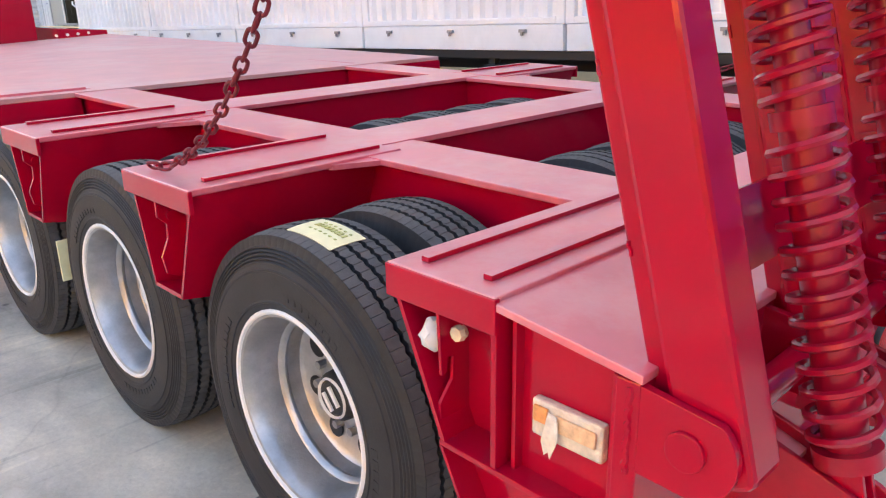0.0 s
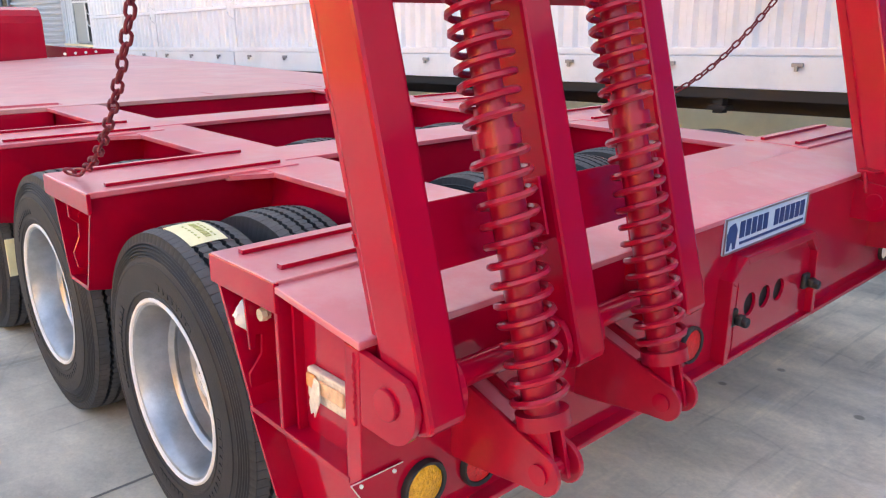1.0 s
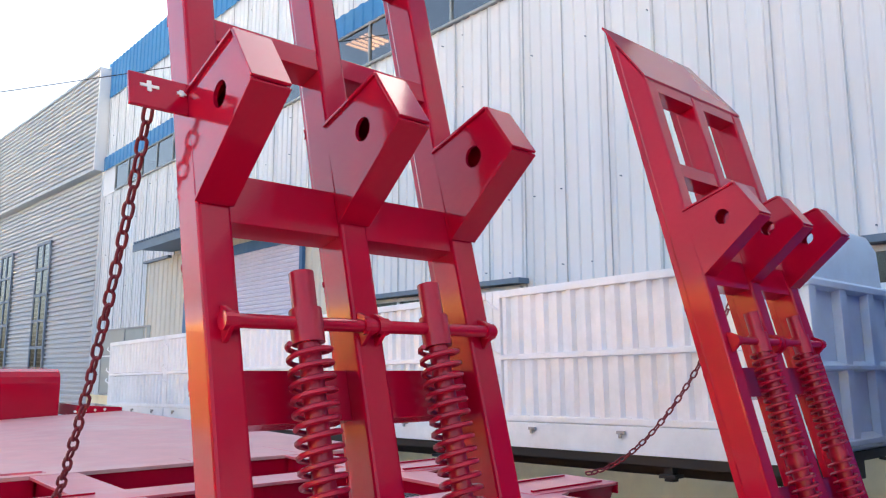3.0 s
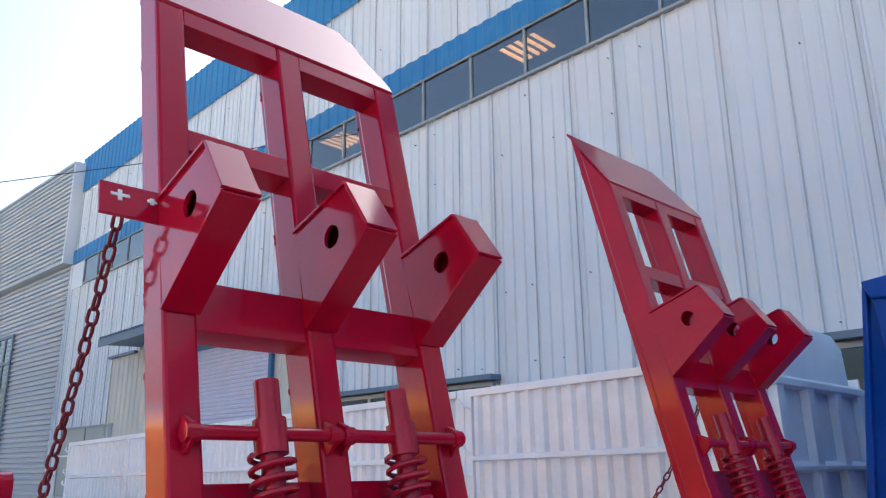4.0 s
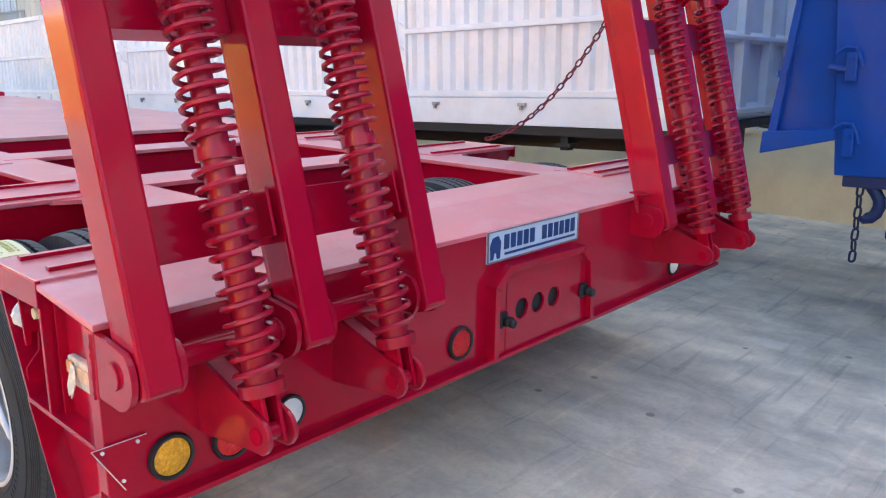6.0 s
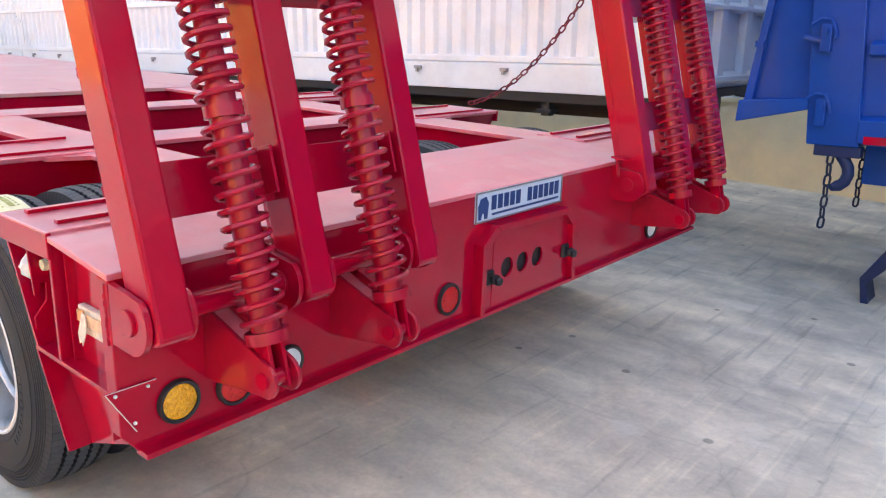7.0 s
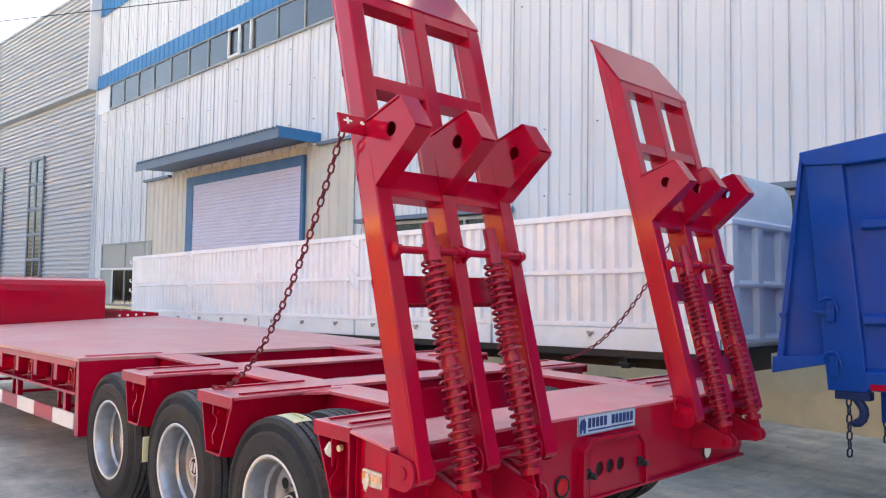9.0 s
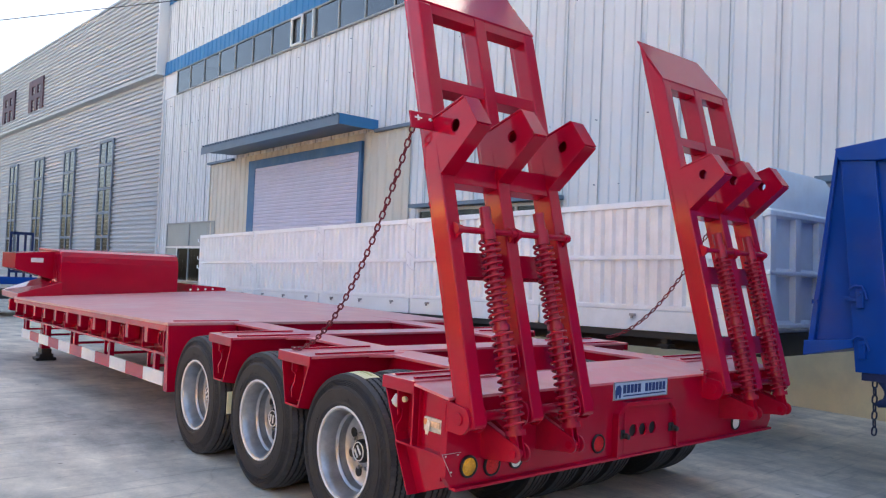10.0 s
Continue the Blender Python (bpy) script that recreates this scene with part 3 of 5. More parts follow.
def grip_bar(x0, x1, y, z, parent):
    """A low square bar welded across a flange, its top given the plates' painted sky sheen."""
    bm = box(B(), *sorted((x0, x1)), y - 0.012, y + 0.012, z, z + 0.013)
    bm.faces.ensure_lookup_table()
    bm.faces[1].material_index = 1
    return part("grip_bar", bm, [RED, RED_SKY_TOP], parent, bevel=0.002)


def outrigger(yb, yf, side):
    """One cantilever arm: tapered box, thick tip plate, recessed tip with a pierced rib, two grip bars on the top."""
    X = lambda x: mir(x, side)
    ym = (yb + yf) / 2 + 0.03
    w = 0.012
    # sloping webs, from the tip inwards, and the narrow bottom flange
    webs = []
    for a, b in ((yb, ym - 0.10), (yf, ym + 0.10)):
        s = 1 if a < b else -1
        bm = B()
        webs.append(bm)
        hexa(bm, [(X(XL + 0.015), b, 0.74), (X(XL + 0.015), b + s * w, 0.74), (X(XL + 0.015), a + s * (w + 0.012), 1.12), (X(XL + 0.015), a + s * 0.012, 1.12)],
             [(X(-1.0), b, 0.60), (X(-1.0), b + s * w, 0.60), (X(-1.0), a + s * (w + 0.012), 1.12), (X(-1.0), a + s * 0.012, 1.12)])
    bm = B()
    hexa(bm, [(X(XL + 0.015), ym - 0.10, 0.735), (X(XL + 0.015), ym + 0.10, 0.735), (X(XL + 0.015), ym + 0.10, 0.75), (X(XL + 0.015), ym - 0.10, 0.75)],
         [(X(-1.0), ym - 0.10, 0.595), (X(-1.0), ym + 0.10, 0.595), (X(-1.0), ym + 0.10, 0.61), (X(-1.0), ym - 0.10, 0.61)])
    arm = part("outrigger", bm, RED, trailer)
    for k in webs:
        part("web", k, RED, arm)
    top = part("top_flange", box(B(), *sorted((X(XL), X(-0.97))), yb, yf, 1.118, 1.14), RED_SKY_TOP, arm, bevel=0.004)
    part("tip_plate", box(B(), *sorted((X(XL - 0.004), X(XL + 0.012))), yb - 0.003, yf + 0.003, 1.062, 1.137), RED, arm, bevel=0.003)
    # recessed closing plate and rib
    prism_pts = [(yb + 0.03, 1.11), (yf - 0.03, 1.11), (ym + 0.09, 0.75), (ym - 0.09, 0.75)]
    part("tip_web", prism(B(), prism_pts, "x", *sorted((X(XL + 0.11), X(XL + 0.12)))), RED, arm)
    rib = [(-0.0, 1.07), (0.11, 1.07), (0.11, 0.75), (0.01, 0.80), (0.0, 0.86), (0.028, 0.92), (0.03, 0.97), (0.0, 1.0)]
    part("tip_rib", prism(B(), [(X(XL + 0.012 + a), b) for a, b in rib], "y", ym + 0.005, ym + 0.017), RED, arm, bevel=0.002)
    for y in (yb + 0.075, yf - 0.06):
        grip_bar(X(XL + 0.09), X(-1.02), y, 1.14, arm)
    part("eye", tube(B(), (X(XL + 0.06), ym - 0.005, 1.0), (X(XL + 0.06), ym + 0.028, 1.0), 0.018, 12), RED, arm)
    return arm


ROWS_Y = ((1.56, 2.03), (2.88, 3.34))
for yb, yf in ROWS_Y:
    for side in (-1, 1):
        outrigger(yb, yf, side)

# cross members between the long beams and the two long beams
for yb, yf in ((0.36, 0.60), (1.68, 2.0), (3.04, 3.36)):
    if yb < 1:
        q = [(-1.128, 0.331), (mir(-1.128, 1), 0.331), (mir(-1.128, 1), 0.59), (-1.128, 0.59)]
        bm = hexa(B(), [(x, y, 1.112) for x, y in q], [(x, y, 1.1303 + 0.034 * (y - 0.331)) for x, y in q])
    else:
        bm = box(B(), -1.0, mir(-1.0, 1), yb, yf, 1.116, 1.138)
    cross = part("cross_member", bm, RED_SKY_TOP, trailer, bevel=0.002)
    part("web", box(B(), -1.0, mir(-1.0, 1), yb + 0.03, yb + 0.045, 0.62, 1.117), RED, cross)
    part("web", box(B(), -1.0, mir(-1.0, 1), yf - 0.045, yf - 0.03, 0.62, 1.117), RED, cross)
for side in (-1, 1):
    X = lambda x: mir(x, side)
    bm = B()
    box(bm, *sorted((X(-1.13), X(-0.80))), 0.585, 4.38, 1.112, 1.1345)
    beam = part("long_beam", bm, RED_SKY_TOP, trailer, bevel=0.003)
    for xa, xb in ((-1.08, -1.065), (-0.86, -0.845)):
        part("web", prism(B(), [(0.2, 0.55), (11.4, 0.55), (11.4, 0.90), (4.4, 1.10), (4.38, 1.112), (0.2, 1.112)], "x", *sorted((X(xa), X(xb)))), RED, beam)
    part("bottom_flange", box(B(), *sorted((X(-1.13), X(-0.80))), 0.2, 11.4, 0.53, 0.552), RED, beam)
    for y in (1.56, 2.88):
        bm = prism(B(), [(X(-1.125), y + 0.01), (X(-1.30), y + 0.01), (X(-1.29), y - 0.006), (X(-1.125), y - 0.07)], "z", 1.112, 1.130)
        part("gusset", bm, RED_SKY_TOP, beam)


def rear_end():
    # rear outrigger pair, built as the end of the rear beam
    beam = part("rear_beam", prism(B(), [(XL + 0.001, 1.0755), (XR - 0.001, 1.0755), (XR - 0.001, 0.63), (XR - 0.05, 0.566), (XL + 0.05, 0.566), (XL + 0.001, 0.63)], "y", 0.0, 0.05), RED, trailer, "red box rear beam", bevel=0.004)
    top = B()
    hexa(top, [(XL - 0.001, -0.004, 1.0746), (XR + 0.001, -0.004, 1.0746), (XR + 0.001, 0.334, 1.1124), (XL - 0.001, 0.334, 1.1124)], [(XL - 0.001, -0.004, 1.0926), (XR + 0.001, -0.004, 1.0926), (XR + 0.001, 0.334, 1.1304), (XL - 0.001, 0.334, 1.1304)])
    part("top_plate", top, RED_SKY_TOP, beam, bevel=0.003)
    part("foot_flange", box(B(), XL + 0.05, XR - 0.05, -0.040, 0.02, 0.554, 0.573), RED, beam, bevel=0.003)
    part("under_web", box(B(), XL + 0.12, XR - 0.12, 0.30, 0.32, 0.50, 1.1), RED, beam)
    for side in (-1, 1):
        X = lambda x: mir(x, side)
        arm = part("end_arm", box(B(), *sorted((X(XL), X(-0.97))), 0.325, 0.645, 1.118, 1.14), RED_SKY_TOP, trailer, bevel=0.004)
        part("tip_plate", box(B(), *sorted((X(XL - 0.004), X(XL + 0.012))), 0.322, 0.648, 1.060, 1.137), RED, arm, bevel=0.003)
        part("side_web", box(B(), *sorted((X(XL + 0.10), X(XL + 0.115))), 0.33, 0.60, 0.72, 1.10), RED, arm)
        part("end_web", box(B(), *sorted((X(XL + 0.055), X(XL + 0.067))), 0.06, 0.30, 0.745, 1.086), RED, arm)
        part("end_web", box(B(), *sorted((X(XL + 0.03), X(XL + 0.118))), 0.295, 0.305, 0.745, 1.092), RED, arm)
        slope = [(0.644, 1.12), (0.631, 1.12), (0.468, 0.746), (0.481, 0.746)]
        part("front_web", prism(B(), slope, "x", *sorted((X(XL + 0.001), X(-1.0)))), RED, arm)
        part("post", box(B(), *sorted((X(XL + 0.002), X(XL + 0.11))), 0.3235, 0.3385, 0.745, 1.121), RED, arm, bevel=0.002)
        part("post", box(B(), *sorted((X(XL + 0.002), X(XL + 0.112))), 0.046, 0.056, 0.60, 1.076), RED, arm, bevel=0.002)
        rib = [(0.002, 1.068), (0.1, 1.068), (0.1, 0.75), (0.004, 0.752), (0.004, 0.84), (0.042, 0.885), (0.046, 0.94), (0.03, 0.945), (0.026, 0.91), (0.010, 0.905)]
        part("tip_rib", prism(B(), [(X(XL + 0.005 + a), b) for a, b in rib], "y", 0.491, 0.501), RED, arm, bevel=0.002)
        # welds at the corner
        weld = [(X(XL + 0.002 + random.uniform(-0.002, 0.002)), 0.020 + random.uniform(-0.003, 0.003), 0.895 + 0.008 * k) for k in range(22)]
        part("weld_bead", sweep(B(), weld, 0.007, 6), RED, arm, smooth=True)
        shelf = B()
        hexa(shelf, [(X(XL - 0.001), 0.046, 0.736), (X(XL - 0.001), 0.488, 0.742), (X(XL + 0.122), 0.488, 0.742), (X(XL + 0.122), 0.046, 0.736)],
             [(X(XL - 0.001), 0.046, 0.75), (X(XL - 0.001), 0.488, 0.756), (X(XL + 0.122), 0.488, 0.756), (X(XL + 0.122), 0.046, 0.75)])
        part("shelf", shelf, RED, arm, bevel=0.002)
        part("skirt", prism(B(), [(0.479, 0.738), (0.334, 0.452), (0.05, 0.56), (0.06, 0.738)], "x", *sorted((X(XL + 0.07), X(XL + 0.085)))), RED, arm)
        part("skirt_front", prism(B(), [(0.480, 0.739), (0.490, 0.739), (0.345, 0.45), (0.336, 0.45)], "x", *sorted((X(XL + 0.001), X(-1.1)))), RED, arm)
        for y in (0.575, 0.40):
            grip_bar(X(XL + (0.05 if y > 0.5 else 0.06)), X(-1.02), y, 1.14, arm)
        # side marker lamp
        if side < 0:
            LX = XL + 0.055
            m = part("marker_lamp", box(B(), LX - 0.022, LX + 0.001, 0.088, 0.256, 0.858, 0.940), WRAP, trailer, "amber side marker half wrapped in film", bevel=0.006)
            part("lens", box(B(), LX - 0.030, LX - 0.021, 0.212, 0.248, 0.894, 0.930), FILM_AMBER, m, bevel=0.004)
            part("filmed_lens", box(B(), LX - 0.029, LX - 0.021, 0.100, 0.196, 0.888, 0.924), FILM_PALE, m, bevel=0.006)
            flap = B()
            hexa(flap, [(LX - 0.031, 0.186, 0.925), (LX - 0.031, 0.206, 0.93), (LX - 0.042, 0.214, 0.87), (LX - 0.044, 0.204, 0.842), (LX - 0.042, 0.196, 0.85), (LX - 0.044, 0.19, 0.838), (LX - 0.036, 0.178, 0.88)],
                 [(LX - 0.034, 0.186, 0.925), (LX - 0.034, 0.206, 0.93), (LX - 0.045, 0.214, 0.87), (LX - 0.047, 0.204, 0.842), (LX - 0.045, 0.196, 0.85), (LX - 0.047, 0.19, 0.838), (LX - 0.039, 0.178, 0.88)])
            part("torn_film", flap, WRAP, m)
            # a bunched white plug before the rib, a cream air fitting behind it
            bm = lathe(B(), [(-0.034, 0.001), (-0.03, 0.022), (-0.012, 0.036), (0.008, 0.034), (0.024, 0.022), (0.03, 0.001)], 14, "x")
            for v in bm.verts:
                v.co = Vector((v.co.x, v.co.y * 0.72, v.co.z * 1.1)) + 0.010 * noise.noise_vector(v.co * 55)
            part("line_plug", bm, WHITE_PLASTIC, arm, "bunched white plug on the air line", smooth=True, at=pose(XL + 0.035, 0.530, 0.988))
            bm = lathe(B(), [(-0.014, 0.001), (-0.014, 0.017), (0.0, 0.0195), (0.004, 0.016), (0.012, 0.015), (0.012, 0.001)], 8, "x")
            part("air_fitting", bm, FITTING_CREAM, arm, "cream air line fitting", at=pose(XL + 0.050, 0.470, 1.004))
    return beam


beam = rear_end()


def lamp(x, z, lens, label, size=1.0):
    bm = lathe(B(), [(a, r * size) for a, r in ((0.03, 0.062), (-0.010, 0.067), (-0.018, 0.063), (-0.015, 0.055), (0.0, 0.053))], 28, "y")
    ring = part("tail_lamp", bm, BLACK, trailer, label, smooth=True, at=pose(x, 0, z))
    bm = lathe(B(), [(a, r * size) for a, r in ((0.0, 0.0545), (-0.012, 0.053), (-0.019, 0.032), (-0.021, 0.0005))], 28, "y")
    part("lens", bm, lens, ring, smooth=True)
    return ring


lamp(-1.655, 0.678, AMBER, "round amber tail lamp with black rubber ring")
lamp(-1.466, 0.664, RED_LENS, "round red tail lamp with black rubber ring")
lamp(-1.262, 0.672, WHITE_PLASTIC, "round white reversing lamp with black rubber ring", 0.85)
lamp(-0.457, 0.680, RED_LENS, "round red tail lamp with black rubber ring")
lamp(1.352, 0.66, WHITE_PLASTIC, "round white reversing lamp with black rubber ring")

part("reflector_plate", prism(B(), [(-1.865, 0.771), (-1.72, 0.77), (-1.787, 0.635)], "y", -0.006, -0.001), RED, beam, "bare red triangular reflector plate")
bm = B()
for a, b in (((-1.865, 0.771), (-1.72, 0.77)), ((-1.865, 0.771), (-1.787, 0.635))):
    sweep(bm, [(a[0], -0.008, a[1]), (b[0], -0.008, b[1])], 0.0015, 6)
part("reflector_edge", bm, BARE_EDGE, beam)
for x, z in ((-1.838, 0.758), (-1.745, 0.757), (-1.790, 0.662)):
    part("rivet", tube(B(), (x, -0.005, z), (x, -0.0105, z), 0.005, 8), WHITE_PLASTIC, beam)

# name plate: the maker's name is drawn as plain bars
plate = part("name_plate", box(B(), -0.311, 0.335, -0.008, -0.001, 0.962, 1.09), PLATE_BLUE, trailer, "pale blue maker's plate with dark blue bars", bevel=0.002)
for k in range(12):
    if k != 5:
        a = -0.205 + k * 0.0435
        part("bar", box(B(), a, a + 0.032, -0.0105, -0.008, 1.006, 1.066), INK_BLUE, plate)
part("thin_bar", box(B(), -0.2, 0.31, -0.0105, -0.008, 0.983, 0.992), INK_BLUE, plate)
part("emblem", prism(B(), [(-0.29, 0.975), (-0.275, 0.975), (-0.268, 1.0), (-0.255, 1.0), (-0.25, 0.975), (-0.232, 0.975), (-0.225, 1.04), (-0.245, 1.068), (-0.28, 1.06), (-0.295, 1.03)], "y", -0.0105, -0.008), INK_BLUE, plate)
bm = B()
for a, b, c, d in ((-0.311, 0.335, 0.962, 0.968), (-0.311, 0.335, 1.084, 1.09), (-0.311, -0.305, 0.968, 1.084), (0.329, 0.335, 0.968, 1.084)):
    box(bm, a, b, -0.012, -0.008, c, d)
part("rim", bm, STEEL, plate)

# hatch in the rear beam
outline = [(-0.30, 0.568), (-0.30, 0.875), (-0.21, 0.948), (0.35, 0.938), (0.425, 0.865), (0.45, 0.562)]
cx, cz = 0.07, 0.74
inner = [(cx + (x - cx) * 0.92, cz + (z - cz) * 0.88 - 0.006) for x, z in outline]
bm = B()
for k in range(len(outline) - 1):
    a, b, c, d = outline[k], outline[k + 1], inner[k + 1], inner[k]
    hexa(bm, [(p[0], -0.052, p[1]) for p in (a, b, c, d)], [(p[0], 0.002, p[1]) for p in (a, b, c, d)])
hatch = part("hatch", bm, RED, trailer, "red tool hatch frame with black latches", bevel=0.003)
part("hatch_door", disc_plate(B(), [(-0.285, 0.572), (-0.285, 0.868), (-0.205, 0.932), (0.345, 0.922), (0.412, 0.86), (0.435, 0.572)], [(-0.088, 0.738, 0.045), (0.028, 0.738, 0.045), (0.146, 0.738, 0.045)], "y", -0.022, -0.010), RED, hatch)
part("door_seam", box(B(), -0.196, -0.190, -0.0245, -0.0215, 0.575, 0.90), RED, hatch)
part("hatch_back", box(B(), -0.16, 0.24, -0.005, -0.001, 0.68, 0.80), BLACK, hatch)
for x in (-0.225, 0.372):
    bm = box(B(), x - 0.026, x + 0.026, -0.04, -0.02, 0.69, 0.755)
    box(bm, x - 0.01, x + 0.034, -0.065, -0.04, 0.70, 0.735)
    tube(bm, (x + 0.012, -0.05, 0.715), (x + 0.012, -0.085, 0.712), 0.019, 12)
    part("latch", bm, BLACK, hatch, "black rubber latch", bevel=0.008)

# ---- wheels ----
TR, TW = 0.556, 0.285
HUB_Z = 0.514


def build_wheel():
    """A wheel about the x axis, its outer face towards -x, the origin in the middle of the tyre."""
    w = TW / 2
    rim_prof = [(-w + 0.03, 0.300), (-w + 0.012, 0.318), (-w + 0.008, 0.314), (-w + 0.012, 0.302), (-w + 0.03, 0.292), (-w + 0.055, 0.284), (-w + 0.125, 0.272), (-w + 0.132, 0.262), (-w + 0.142, 0.257), (-w + 0.152, 0.260), (-w + 0.158, 0.266), (-w + 0.20, 0.258),
                (-w + 0.215, 0.24), (-w + 0.222, 0.15), (-w + 0.20, 0.135), (-w + 0.185, 0.10), (-w + 0.18, 0.0005)]
    rim = part("wheel", lathe(B(), rim_prof, 48, "x"), RIM, trailer, "silver steel disc wheel", smooth=True)
    part("lip", lathe(B(), [(-w + 0.012, 0.309), (-w + 0.002, 0.314), (-w + 0.000, 0.321), (-w + 0.006, 0.327), (-w + 0.02, 0.325)], 48, "x"), WHITE_LIP, rim, "white painted rim lip", smooth=True)
    prof = [(w - 0.02, 0.305), (w - 0.005, 0.33), (w - 0.001, 0.345), (w + 0.003, 0.347), (w + 0.004, 0.352), (w + 0.001, 0.355), (w + 0.006, 0.40), (w + 0.002, 0.442), (w + 0.0035, 0.444), (w + 0.003, 0.449), (w - 0.0005, 0.451), (w - 0.008, 0.47), (w - 0.024, TR - 0.012)]
    tread = []
    half = w - 0.026
    n = 5
    for k in range(n):
        a = half - 2 * half * k / n
        b = half - 2 * half * (k + 1) / n
        g = 0.0075
        crown = lambda x: TR - 0.012 * (x / half) ** 2
        tread += [(a - (g if k else 0), crown(a)), (b + (g if k < n - 1 else 0), crown(b))]
        if k < n - 1:
            tread += [(b + g * 0.7, crown(b) - 0.017), (b - g * 0.7, crown(b) - 0.017)]
    side = [(-x, r) for x, r in reversed(prof)]
    # fine rings on the shoulder
    ring = []
    for k in range(5):
        r = 0.515 - 0.011 * k
        ring += [(-(w - 0.017 + 0.0022 * k), r), (-(w - 0.013 + 0.0022 * k), r - 0.003), (-(w - 0.013 + 0.0022 * k), r - 0.006), (-(w - 0.018 + 0.0022 * k), r - 0.009)]
    side = [side[0]] + ring + side[1:]
    # five ribs with zigzag grooves, cut crosswise by narrow sipes
    whole = prof + tread + side
    n0, n1 = len(prof), len(prof) + len(tread)
    bm, rings = B(), []
    SIPES = 104
    for k in range(SIPES):
        for j, f in enumerate((-0.06, 0.0, 0.06, 0.5)):
            a = (k + f) * math.tau / SIPES
            ring = []
            for i, (x, r) in enumerate(whole):
                if n0 <= i < n1:
                    q = i - n0
                    if 0 < q < len(tread) - 1:
                        x += 0.0032 * (1 if j != 3 else -1)
                    deep = r < TR - 0.0125 - 0.001 and 2 <= q % 4
                    if j == 1 and not deep and 1 < q < len(tread) - 2:
                        r -= 0.0028
                    if j == 1 and q in (0, len(tread) - 1):
                        r -= 0.004
                elif i in (n0 - 1, n1) and j == 1:
                    r -= 0.004
                ring.append(bm.verts.new((x, r * math.cos(a), r * math.sin(a))))
            rings.append(ring)
    for a, b in zip(rings, rings[1:] + rings[:1]):
        for i in range(len(whole) - 1):
            f = bm.faces.new((a[i], a[i + 1], b[i + 1], b[i]))
            if n0 <= i < n1 - 1 and (i - n0) % 4 == 0:
                f.material_index = 1
    part("tyre", bm, [RUBBER, TREAD], rim, "black ribbed truck tyre", smooth=True)
    # raised marks on the sidewall, plain bars
    bm = B()
    for base, count in ((0.4, 11), (2.3, 8), (3.7, 12), (5.3, 6)):
        for k in range(count):
            a = base + 0.085 * k
            c, s = math.cos(a), math.sin(a)
            q = [(r * c - e * s, r * s + e * c) for r, e in ((0.372, -0.012), (0.372, 0.012), (0.395, 0.012), (0.395, -0.012))]
            hexa(bm, [(-w - 0.0062, y, z) for y, z in q], [(-w + 0.004, y, z) for y, z in q])
    tagged(part("sidewall_relief", bm, RUBBER, rim), kind="stuff")
    # hand holes, hub cap and nuts
    for k in range(8):
        a = (k + 0.5) * math.tau / 8
        c, s = math.cos(a), math.sin(a)
        ring = [(-w + 0.2175, 0.195 * c + 0.038 * math.cos(q) * c - 0.035 * math.sin(q) * s, 0.195 * s + 0.038 * math.cos(q) * s + 0.035 * math.sin(q) * c) for q in [j * math.tau / 14 for j in range(14)]]
        part("hand_hole", hexa(B(), ring, [(x - 0.004, y, z) for x, y, z in ring]), BLACK, rim)
    part("hub_cap", lathe(B(), [(-w + 0.20, 0.085), (-w + 0.155, 0.08), (-w + 0.143, 0.07), (-w + 0.142, 0.055), (-w + 0.137, 0.05), (-w + 0.135, 0.0005)], 28, "x"), BLACK, rim, "black hub cap", smooth=True)
    bm = lathe(B(), [(-w + 0.141, 0.068), (-w + 0.133, 0.064), (-w + 0.141, 0.059)], 28, "x")
    box(bm, -w + 0.129, -w + 0.136, -0.03, -0.016, -0.035, 0.035)
    box(bm, -w + 0.129, -w + 0.136, 0.012, 0.026, -0.035, 0.03)
    part("cap_mark", bm, WHITE_PLASTIC, rim)
    for k in range(10):
        a = k * math.tau / 10
        bm = tube(B(), (-w + 0.20, 0.122 * math.cos(a), 0.122 * math.sin(a)), (-w + 0.165, 0.122 * math.cos(a), 0.122 * math.sin(a)), 0.014, 6)
        part("nut", bm, STEEL, rim)
    return rim


wheel = build_wheel()
AXLES = (1.16, 2.43, 3.73)
X_OUT, X_IN = -1.78 + TW / 2, -1.78 + TW / 2 + 0.335
first = True
for y in AXLES:
    for side in (-1, 1):
        for x in (X_OUT, X_IN):
            turn = 0 if side < 0 else 180
            if x == X_IN:
                turn += 180
            m = pose(mir(x, side), y, HUB_Z, 37 * y + 50 * x, 0, turn)
            if first:
                wheel.matrix_basis, first = m, False
            else:
                copy_thing(wheel, m)
    for k in range(4):
        copy_thing(wheel, pose(XC - 0.335 + 0.335 * k, y, HUB_Z, 61 * y + 40 * k, 0, 180 * (k % 2)))
    axle = part("axle", tube(B(), (mir(-1.5, -1), y, HUB_Z), (mir(-1.5, 1), y, HUB_Z), 0.07, 16), BLACK, trailer)
    for side in (-1, 1):
        bm = tube(B(), (mir(-1.12, side), y, HUB_Z), (mir(-1.0, side), y, HUB_Z), 0.2, 24)
        part("brake_drum", bm, BLACK, axle)
# paper label on the nearest tyre's tread, sold-new sticker
bm = B()
a0, a1 = radians(75), radians(96)
prev = None
